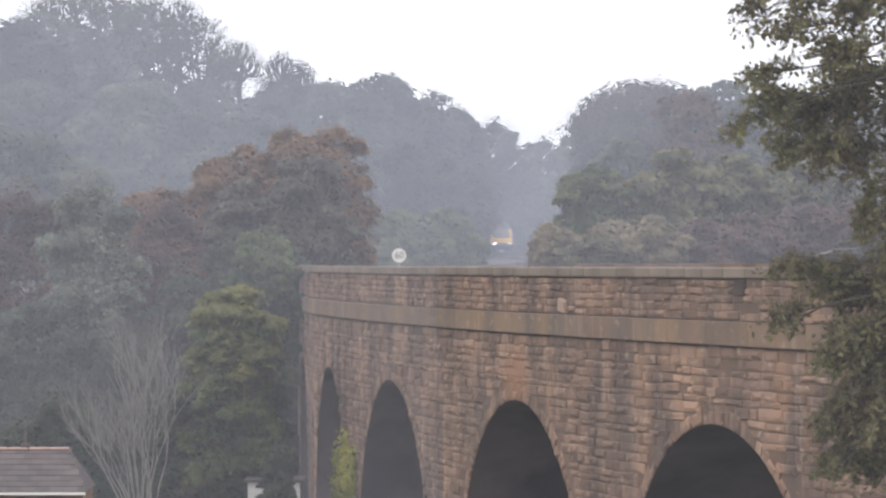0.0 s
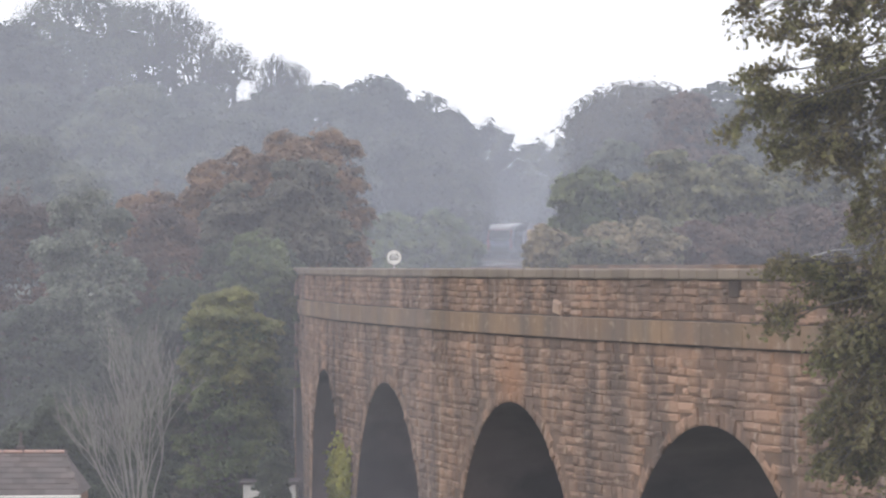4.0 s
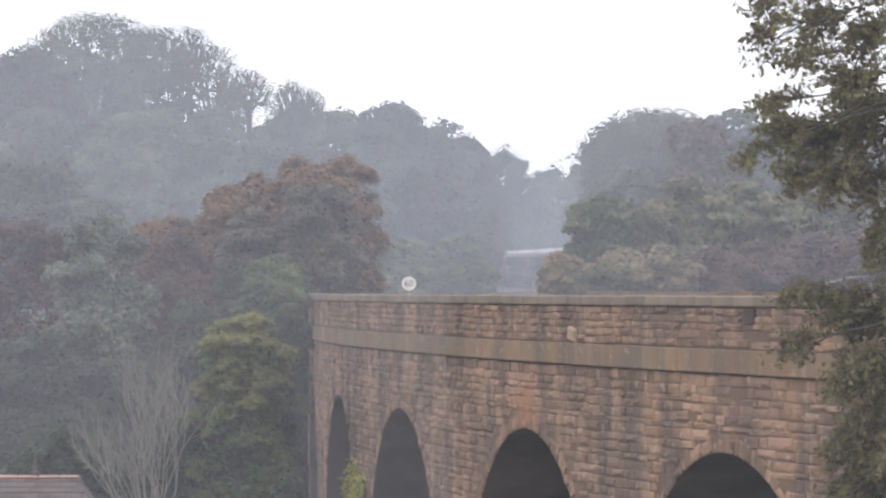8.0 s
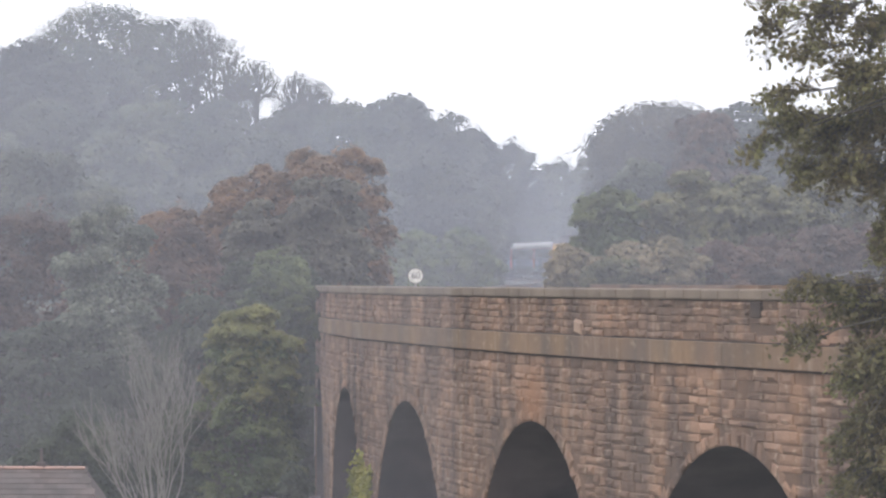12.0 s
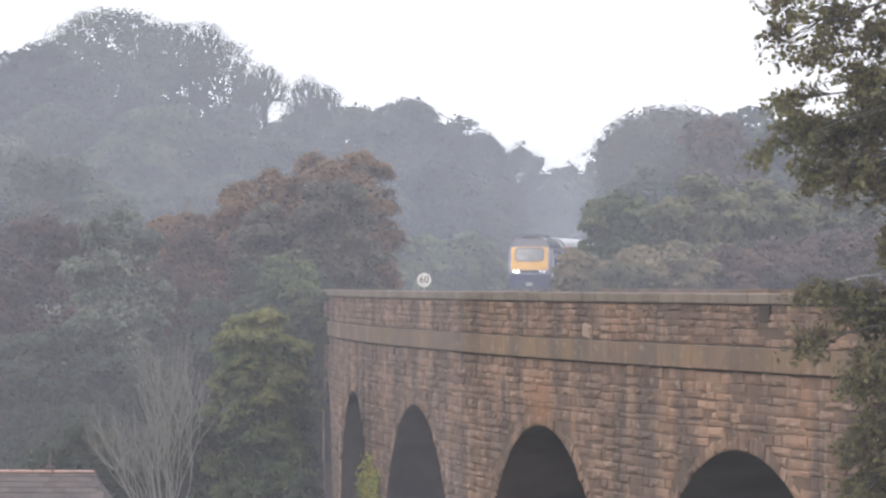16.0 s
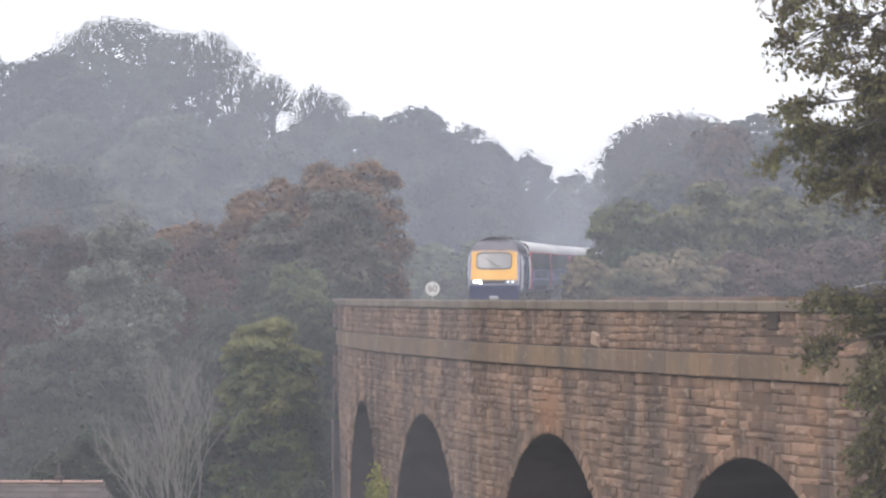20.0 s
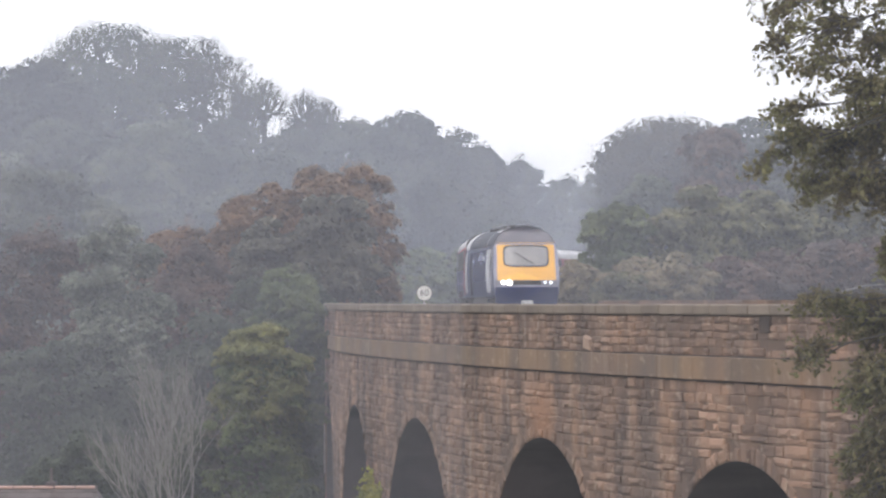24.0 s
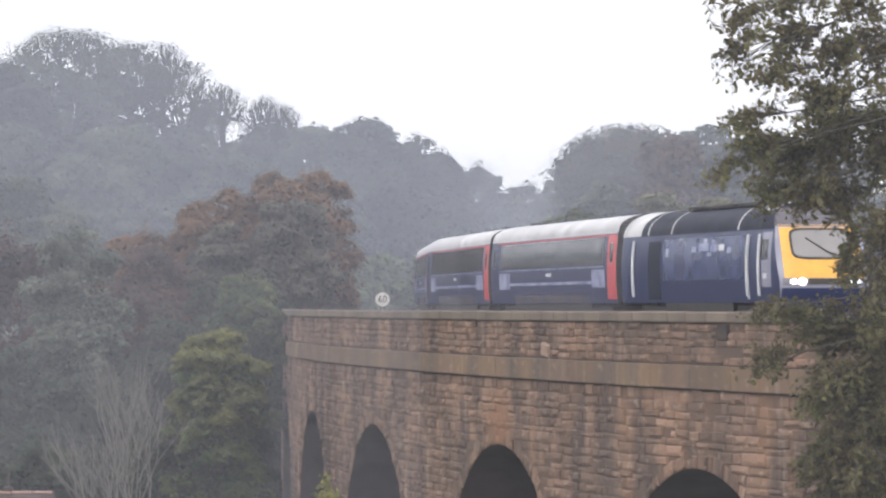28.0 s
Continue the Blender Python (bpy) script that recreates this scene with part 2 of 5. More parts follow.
LEAF = dict(
    hill=leafy("grey_green_leaves", (0.105, 0.112, 0.066), (0.046, 0.060, 0.048), spread=0.08, scale=0.2, apart=0.4),
    dome=leafy("olive_brown_leaves", (0.105, 0.088, 0.05), (0.05, 0.052, 0.034), spread=0.1, scale=0.3),
    dark=leafy("dark_green_leaves", (0.045, 0.06, 0.032), (0.06, 0.07, 0.04)),
    rust=leafy("rust_brown_leaves", (0.165, 0.09, 0.042), (0.108, 0.07, 0.042), spread=0.2, scale=0.45),
    dull=leafy("dull_olive_leaves", (0.115, 0.105, 0.07), (0.058, 0.056, 0.042), spread=0.2, scale=0.45),
    brown=leafy("dull_brown_leaves", (0.12, 0.066, 0.044), (0.06, 0.042, 0.034)),
    green=leafy("fresh_green_leaves", (0.125, 0.145, 0.048), (0.06, 0.085, 0.038)),
    yellow=leafy("yellow_green_leaves", (0.19, 0.182, 0.058), (0.105, 0.118, 0.046), scale=0.6),
    pale=leafy("silvery_green_leaves", (0.17, 0.185, 0.13), (0.085, 0.098, 0.072), spread=0.45, scale=0.7),
    olive=leafy("olive_leaves", (0.158, 0.15, 0.068), (0.07, 0.072, 0.04), spread=0.25, scale=0.6),
    tan=leafy("tan_seeding_leaves", (0.25, 0.195, 0.11), (0.10, 0.095, 0.052), spread=0.25, scale=0.6),
    near=leafy("olive_green_ash_leaves", (0.175, 0.168, 0.07), (0.145, 0.115, 0.058), spread=0.35, scale=1.5, through=0.5),
)


# ---- mesh helpers ----
def mesh_of(name, verts, faces, mat, smooth=False):
    me = bpy.data.meshes.new(name)
    me.from_pydata([tuple(v) for v in verts], [], faces)
    me.materials.append(mat)
    if smooth:
        me.polygons.foreach_set("use_smooth", [True] * len(me.polygons))
    me.update()
    return me


def part(name, bm, mat, parent=None, label="", smooth=False):
    """Links a bmesh (or a ready mesh) as one mesh object under a thing or a part."""
    if isinstance(bm, bmesh.types.BMesh):
        me = bpy.data.meshes.new(name)
        bm.normal_update()
        bm.to_mesh(me)
        bm.free()
        me.materials.append(mat)
        if smooth:
            me.polygons.foreach_set("use_smooth", [True] * len(me.polygons))
    else:
        me = bm
    ob = new(name, me)
    ob.parent = parent
    if label:
        ob["label"] = label
    return ob


def add_box(bm, lo, hi, bevel=0.0):
    r = bmesh.ops.create_cube(bm, size=1.0)
    for v in r["verts"]:
        v.co = Vector([(a + b) / 2 + c * (b - a) for a, b, c in zip(lo, hi, v.co)])
    if bevel:
        edges = list({e for v in r["verts"] for e in v.link_edges})
        bmesh.ops.bevel(bm, geom=edges, offset=bevel, segments=2, affect='EDGES', profile=0.5)
    return bm


def box(lo, hi, bevel=0.0):
    return add_box(bmesh.new(), lo, hi, bevel)


def add_tube(verts, faces, points, radii, sides=6):
    """A tapered round branch along points, appended to verts and faces."""
    base = len(verts)
    for i, p in enumerate(points):
        p = Vector(p)
        ahead = Vector(points[min(i + 1, len(points) - 1)]) - Vector(points[max(i - 1, 0)])
        ahead.normalize()
        a = ahead.cross(Vector((0.31, 0.95, 0.05)))
        if a.length < 1e-3:
            a = ahead.cross(Vector((1, 0, 0)))
        a.normalize()
        b = ahead.cross(a)
        for k in range(sides):
            u = 2 * math.pi * k / sides
            verts.append(p + (a * math.cos(u) + b * math.sin(u)) * radii[i])
    for i in range(len(points) - 1):
        for k in range(sides):
            k2 = (k + 1) % sides
            faces.append((base + i * sides + k, base + i * sides + k2, base + (i + 1) * sides + k2, base + (i + 1) * sides + k))
    faces.append(tuple(base + (len(points) - 1) * sides + k for k in range(sides)))


def smooth_step(a, b, x):
    t = min(1.0, max(0.0, (x - a) / (b - a)))
    return t * t * (3 - 2 * t)


# ---- the line of the railway ----
# (distance from the camera, sideways, rail height) of the middle of the track that the train uses
LINE = [(60, 29.0, 23.30), (85, 20.6, 23.32), (100, 15.2, 23.33), (113, 11.9, 23.35), (122, 9.8, 23.36), (130.4, 7.95, 23.36), (140, 6.15, 23.37),
        (152.6, 4.25, 23.37), (163, 2.9, 23.38), (175, 1.95, 23.39), (188, 1.45, 23.40), (204, 1.4, 23.43), (240, 3.4, 23.66), (271, 5.8, 23.87),
        (298, 8.5, 24.08), (330, 11.2, 24.28), (360, 12.2, 24.47), (405, 10.6, 24.75), (437, 7.9, 24.94), (470, 4.2, 25.15), (520, -3, 25.45),
        (640, -24, 26.2)]


def spline(xs, ys):
    """Natural cubic through the knots; returns a function."""
    xs, ys = np.array(xs, float), np.array(ys, float)
    n, h = len(xs), np.diff(xs)
    a, r = np.eye(n), np.zeros(n)
    for i in range(1, n - 1):
        a[i, i - 1:i + 2] = h[i - 1], 2 * (h[i - 1] + h[i]), h[i]
        r[i] = 6 * ((ys[i + 1] - ys[i]) / h[i] - (ys[i] - ys[i - 1]) / h[i - 1])
    m = np.linalg.solve(a, r)

    def f(x):
        i = int(np.clip(np.searchsorted(xs, x) - 1, 0, n - 2))
        u, v, w = xs[i + 1] - x, x - xs[i], h[i]
        return (m[i] * u ** 3 + m[i + 1] * v ** 3) / (6 * w) + (ys[i] / w - m[i] * w / 6) * u + (ys[i + 1] / w - m[i + 1] * w / 6) * v
    return f


line_x = spline([p[0] for p in LINE], [p[1] for p in LINE])
line_z = spline([p[0] for p in LINE], [p[2] for p in LINE])
# the same line by its length, measured away from the camera
ALONG = [Vector((line_x(y), y, line_z(y))) for y in np.arange(60, 640.5, 1.0)]
LENGTH = np.concatenate([[0], np.cumsum([(b - a).length for a, b in zip(ALONG, ALONG[1:])])])


def on_line(s):
    """The place on the track at the length s, and beyond its end straight on."""
    i = int(np.clip(np.searchsorted(LENGTH, s) - 1, 0, len(ALONG) - 2))
    return ALONG[i].lerp(ALONG[i + 1], (s - LENGTH[i]) / (LENGTH[i + 1] - LENGTH[i]))


# ---- the curve of the viaduct's face ----
def heading(s):
    """Turn of the face to the left of straight ahead, at the length s away from the near reference."""
    return 0.2796 - 0.0028 * s - (0.0003 * (s - 45) if s > 45 else 0.0)


FACE = {}
x, y = 7.168, 99.93
for i in range(0, 1400):
    FACE[i] = (x, y)
    x, y = x - math.sin(heading(i * 0.1)) * 0.1, y + math.cos(heading(i * 0.1)) * 0.1
x, y = 7.168, 99.93
for i in range(-1, -420, -1):
    x, y = x + math.sin(heading(i * 0.1)) * 0.1, y - math.cos(heading(i * 0.1)) * 0.1
    FACE[i] = (x, y)


def face(s, out=0.0, z=0.0):
    """Point of the viaduct's visible face at the length s, out metres in front of it; the line climbs a little."""
    i = math.floor(s * 10)
    (ax, ay), (bx, by), f = FACE[i], FACE[i + 1], s * 10 - i
    a = heading(s)
    return Vector((ax + (bx - ax) * f - math.cos(a) * out, ay + (by - ay) * f - math.sin(a) * out, z + 0.0008 * max(0.0, s - 10)))


# ---- the ground ----
def ground(x, y):
    z = 22.4 - 18.4 * smooth_step(14, 62, y) + 18.5 * smooth_step(165, 262, y)
    z += 9.5 * math.exp(-(((x + 16) / 14) ** 2 + ((y - 96) / 26) ** 2))
    z += 21.0 * smooth_step(290, 560, y) * smooth_step(12, -60, x) + 12.0 * smooth_step(330, 560, y) * smooth_step(14, 50, x)
    z += 12.0 * smooth_step(700, 1700, y) * smooth_step(20, 200, abs(x)) + 1.2 * noise.noise(Vector((x * 0.05, y * 0.05, 0)))
    z += 14.0 * smooth_step(600, 860, y)
    if y < 0:
        z = 22.4 + 1.2 * noise.noise(Vector((x * 0.05, y * 0.05, 0))) * smooth_step(3, 20, abs(x) + abs(y))
    if 160 < y < 660:
        z0, dx = line_z(min(y, 639)) - 0.75, abs(x - line_x(min(y, 639)) + 1.7)
        near_line = (1 - smooth_step(6, 16, dx)) * smooth_step(183, 197, y)
        z += (z0 - z) * near_line
    return z


def build_ground():
    xs = sorted({*range(-3000, -200, 350), *range(-200, -60, 14), *[i * 2.5 for i in range(-24, 25)], *range(62, 200, 14), *range(200, 3001, 350)})
    ys = sorted({*range(-1500, -100, 200), *range(-100, 0, 20), *range(0, 520, 4), *range(520, 900, 20), *range(900, 4000, 250), 4000})
    verts = [(x, y, ground(x, y)) for y in ys for x in xs]
    w = len(xs)
    faces = [(j * w + i, j * w + i + 1, (j + 1) * w + i + 1, (j + 1) * w + i) for j in range(len(ys) - 1) for i in range(w - 1)]
    tagged(new("ground", mesh_of("ground", verts, faces, EARTH, True)), "dark overgrown valley ground with undergrowth and bare earth", "ground", kind="structure")


build_ground()

# ---- the viaduct ----
TOP = 23.95                       # top of the coping
BAND_TOP, BAND_LOW = TOP - 1.36, TOP - 1.96
CROWN = TOP - 3.98               # the arches
ARCHES = {-18.8: 8.05, 0.2: 8.05, 18.7: 8.05, 38.8: 8.05, 56.8: 6.7, 75.4: 6.3}  # middle and radius
NEAR_END, FAR_END = -30.0, 92.0
WIDTH = 9.4


def arch_low(s):
    """Underside of the masonry at the length s: the arch above an opening, the ground under a pier."""
    for a, r in ARCHES.items():
        if abs(s - a) < r:
            return CROWN - r + math.sqrt(r ** 2 - (s - a) ** 2)
    return 0.0


def springing(s):
    """Height of the springing of the arch nearest to the length s."""
    return CROWN - ARCHES[min(ARCHES, key=lambda a: abs(a - s))]


def stone_shape(name, seed, mat):
    """A rock-faced block one metre each way (x along, y out, z up): worn edges and a bulging, uneven front."""
    rng = random.Random(seed)
    corners = ((-0.5, -0.5), (0.5, -0.5), (0.5, 0.5), (-0.5, 0.5))
    v = [(x, -1.0, z) for x, z in corners]
    v += [(x * rng.uniform(0.95, 1.0), 0.3, z * rng.uniform(0.88, 0.97)) for x, z in corners]
    v += [(x * rng.uniform(0.80, 0.94), rng.uniform(0.6, 1.15), z * rng.uniform(0.62, 0.88)) for x, z in corners]
    v += [(rng.uniform(-0.32, -0.1), rng.uniform(0.8, 1.7), rng.uniform(-0.15, 0.2)), (rng.uniform(0.1, 0.32), rng.uniform(0.8, 1.7), rng.uniform(-0.15, 0.2))]
    f = [(8, 9, 13, 12), (10, 11, 12, 13), (9, 10, 13), (11, 8, 12)]
    for a in (0, 4):
        f += [(a + i, a + (i + 1) % 4, a + 4 + (i + 1) % 4, a + 4 + i) for i in range(4)]
    return mesh_of(name, v, f, mat)


def stone_frame(s, z, length, height, depth, tilt=0.0):
    a = heading(s)
    p = face(s, 0.0, z)
    # x runs towards the camera along the face, y out of it
    m = Matrix(((math.sin(a), -math.cos(a), 0, p.x), (-math.cos(a), -math.sin(a), 0, p.y), (0, 0, 1, p.z), (0, 0, 0, 1)))
    return m @ Matrix.Rotation(tilt, 4, 'Y') @ Matrix.Diagonal((length, depth, height, 1))


def stone_plan():
    """Blocks of the spandrels, the parapet and the arch rings: (place, shape number), near parapet blocks apart."""
    rng = random.Random(4)
    loose, loose_wall, rest = [], [], []

    def course(z, h, s0, s1, lo, hi, keep, take):
        s = s0 + rng.uniform(0, 0.5)
        while s < s1:
            n = rng.uniform(lo, hi)
            c = s + n / 2
            if keep(c, n, z, h) and rng.random() > 0.035:
                m = stone_frame(c, z + h / 2 + rng.uniform(-0.035, 0.035), n - 0.008, h * rng.uniform(0.86, 1.12) - 0.01, rng.uniform(0.015, 0.055), rng.uniform(-0.025, 0.025))
                pile = loose if z > BAND_TOP - 0.1 else loose_wall
                (pile if take(c) and len(pile) < 300 else rest).append((m, rng.randrange(8)))
            s += n

    z = TOP - 0.305
    for h in (0.19, 0.215, 0.185, 0.225, 0.205):
        z -= h
        course(z, h, -16, 88, 0.4, 1.15, lambda c, n, z, h: True, lambda c: -10 < c < 33)
    z = BAND_LOW - 0.055
    while z > 12.8:
        h = rng.uniform(0.16, 0.33)
        z -= h

        def keep(c, n, z, h):
            for a, r in ARCHES.items():
                spring = CROWN - r
                if z + h < spring and abs(c - a) < r + n / 2:
                    return False
                if min(math.hypot(max(abs(c - a) - n / 2, 0), max(z - spring, 0)), math.hypot(c - a, z + h / 2 - spring)) < r + 0.26 and z + h > spring:
                    return False
            return True
        course(z, h, -14, 86, 0.3, 1.35, keep, lambda c: -7 < c < 17)
    for a in (0.2, 18.7, 38.8, 56.8):
        u, big = 0.0, ARCHES[a]
        while u < math.pi:
            wide = rng.uniform(0.26, 0.5)
            deep = rng.uniform(0.24, 0.52)
            u += wide / big / 2
            r = big + deep / 2
            m = stone_frame(a + math.cos(u) * r, CROWN - big + math.sin(u) * r, wide - 0.02, deep, rng.uniform(0.01, 0.06), u - math.pi / 2 + rng.uniform(-0.05, 0.05))
            rest.append((m, rng.randrange(8)))
            u += wide / big / 2
    return loose, loose_wall, rest


def joined(name, items, shapes, mat):
    """Many placed shapes in one mesh."""
    verts, faces = [], []
    for m, k in items:
        base = len(verts)
        verts += [m @ v.co for v in shapes[k].vertices]
        faces += [tuple(base + i for i in p.vertices) for p in shapes[k].polygons]
    return mesh_of(name, verts, faces, mat)


def build_viaduct():
    via = tagged(new("viaduct"), "curved stone railway viaduct with tall round arches, stained granite", "viaduct")
    # backing of the visible face, with its openings
    step, verts, faces = 0.2, [], []
    n = int((FAR_END - NEAR_END) / step)
    for i in range(n):
        s0, s1 = NEAR_END + i * step, NEAR_END + (i + 1) * step
        l0, l1 = arch_low(s0), arch_low(s1)
        if (l0 == 0.0) != (l1 == 0.0):
            l0 = l1 = springing(s0) if arch_low((s0 + s1) / 2) else 0.0
        b = len(verts)
        verts += [face(s0, 0, l0), face(s1, 0, l1), face(s1, 0, BAND_LOW), face(s0, 0, BAND_LOW)]
        faces.append((b, b + 1, b + 2, b + 3))
    wall = part("spandrel_wall", mesh_of("spandrel_wall", verts, faces, MORTAR), MORTAR, via, "weathered granite blocks with dark damp streaks")
    verts, faces = [], []
    for i in range(n):
        s0, s1 = NEAR_END + i * step, NEAR_END + (i + 1) * step
        l0, l1 = arch_low(s0), arch_low(s1)
        if (l0 == 0.0) != (l1 == 0.0):
            l0 = l1 = springing(s0) if arch_low((s0 + s1) / 2) else 0.0
        b = len(verts)
        verts += [face(s0, -WIDTH, l0), face(s1, -WIDTH, l1), face(s1, -WIDTH, TOP - 1.2), face(s0, -WIDTH, TOP - 1.2)]
        faces.append((b, b + 1, b + 2, b + 3))
    part("rear_spandrel_wall", mesh_of("rear_spandrel_wall", verts, faces, MORTAR), MORTAR, via)
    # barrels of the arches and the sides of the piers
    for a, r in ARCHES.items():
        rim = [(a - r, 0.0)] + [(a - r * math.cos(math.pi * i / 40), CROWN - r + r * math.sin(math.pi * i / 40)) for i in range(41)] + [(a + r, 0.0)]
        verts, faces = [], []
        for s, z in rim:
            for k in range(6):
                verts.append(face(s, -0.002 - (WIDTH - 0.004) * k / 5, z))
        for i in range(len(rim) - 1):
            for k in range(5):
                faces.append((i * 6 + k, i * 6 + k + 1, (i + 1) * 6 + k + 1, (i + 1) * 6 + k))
        part("arch_barrel", mesh_of("arch_barrel", verts, faces, SOFFIT), SOFFIT, via, "dark underside of an arch")

    def ribbon(name, mat, rows, s0=NEAR_END, s1=FAR_END, step=1.0):
        """A bar of constant section (out, z) along the face."""
        verts, faces, k = [], [], len(rows)
        n = int((s1 - s0) / step)
        for i in range(n + 1):
            verts += [face(s0 + (s1 - s0) * i / n, o, z) for o, z in rows]
        for i in range(n):
            faces += [(i * k + j, i * k + (j + 1) % k, (i + 1) * k + (j + 1) % k, (i + 1) * k + j) for j in range(k)]
        faces += [tuple(range(k)), tuple(n * k + j for j in range(k))]
        return mesh_of(name, verts, faces, mat)

    parapet = part("parapet", ribbon("parapet", MORTAR, [(0.0, BAND_TOP), (0.0, TOP - 0.28), (-0.45, TOP - 0.28), (-0.45, BAND_TOP)]), MORTAR, via)
    rear = [(-WIDTH + 0.45, BAND_TOP), (-WIDTH + 0.45, TOP + 0.10), (-WIDTH - 0.1, TOP + 0.10), (-WIDTH - 0.1, BAND_TOP)]
    part("rear_parapet", ribbon("rear_parapet", MORTAR, rear, -22, 52), MORTAR, via)
    part("deck", ribbon("deck", BALLAST, [(-0.46, 22.6), (-0.46, 23.1), (-WIDTH + 0.46, 23.1), (-WIDTH + 0.46, 22.6)]), BALLAST, via, "grey stone ballast between the parapets")
    v, f = [], []
    add_tube(v, f, [face(83.0, 0.08, z) for z in (18.4, 17.6, 16.8, 16.1)], [0.022] * 4, 6)
    part("drainpipe", mesh_of("drainpipe", v, f, SIGN_RIM), None, via, "thin pale tube down the far corner")
    # painted shadow lines under the coping, and above and below the string course
    for low, high in ((TOP - 0.31, TOP - 0.275), (BAND_TOP - 0.004, BAND_TOP + 0.04), (BAND_LOW - 0.06, BAND_LOW + 0.004)):
        part("damp_groove", ribbon("damp_groove", RECESS_SHADE, [(0.012, low), (0.012, high), (-0.1, high), (-0.1, low)]), None, via, "dark strip with the joint's shadow in its colour")
    # string course and coping, block by block
    band = part("string_course", ribbon("string_course", MORTAR, [(0.02, BAND_LOW + 0.02), (0.02, BAND_TOP - 0.02), (-0.4, BAND_TOP - 0.02), (-0.4, BAND_LOW + 0.02)]), MORTAR, via)
    cope = part("coping", ribbon("coping", MORTAR, [(0.02, TOP - 0.27), (0.02, TOP - 0.03), (-0.46, TOP - 0.03), (-0.46, TOP - 0.27)]), MORTAR, via)

    def block_mesh(name, length, low, high, out, back, mat, worn=0.045):
        bm = box((-length / 2, -back, low), (length / 2, out, high), worn)
        me = bpy.data.meshes.new(name)
        bm.to_mesh(me)
        bm.free()
        me.materials.append(mat)
        return me

    rng = random.Random(8)
    bands = [block_mesh("band_block", n, 0, BAND_TOP - BAND_LOW, 0.13, 0.3, BAND, 0.018) for n in (2.395, 2.995, 1.895)]
    copes = [block_mesh("coping_stone", n, 0, 0.28, 0.10, 0.55, COPING) for n in (1.52, 1.72, 1.3)]
    for name, meshes, parent, z in (("band_block", bands, band, BAND_LOW), ("coping_stone", copes, cope, TOP - 0.28)):
        s = -16.0
        while s < 90:
            k = rng.randrange(3)
            n = ((2.4, 3.0, 1.9) if parent is band else (1.54, 1.74, 1.32))[k]
            ob = part(name, meshes[k], None, parent)
            ob.matrix_basis = stone_frame(s + n / 2, z + rng.uniform(-0.006, 0.006), 1, 1, 1)
            s += n
    shapes = [stone_shape("stone", 20 + i, STONE) for i in range(8)]
    single = [stone_shape("stone", 20 + i, STONE_PIECE) for i in range(8)]
    loose, loose_wall, rest = stone_plan()
    for m, k in loose_wall:
        part("stone", single[k], None, wall).matrix_basis = m
    for m, k in loose:
        part("stone", single[k], None, parapet).matrix_basis = m
    pale = stone_shape("stone", 31, PALE_STONE)
    part("stone", pale, None, parapet, "single pale block").matrix_basis = stone_frame(13.35, BAND_TOP + 0.25, 0.8, 0.42, 0.09, 0.12)
    # solid block: the drain recess's shade is only its colour
    part("drain_hole", box((-0.36, -0.1, -0.2), (0.36, 0.075, 0.2), 0.02), RECESS_SHADE, parapet, "dark block painted as a shaded recess").matrix_basis = stone_frame(-1.75, TOP - 0.52, 1, 1, 1)
    upper = [i for i in rest if i[0].translation.z > BAND_TOP]
    lower = [i for i in rest if i[0].translation.z <= BAND_TOP]
    tagged(part("far_stones", joined("far_stones", upper, shapes, STONE), None, parapet), kind="stuff")
    tagged(part("wall_stones", joined("wall_stones", lower, shapes, STONE), None, wall), kind="stuff")


build_viaduct()


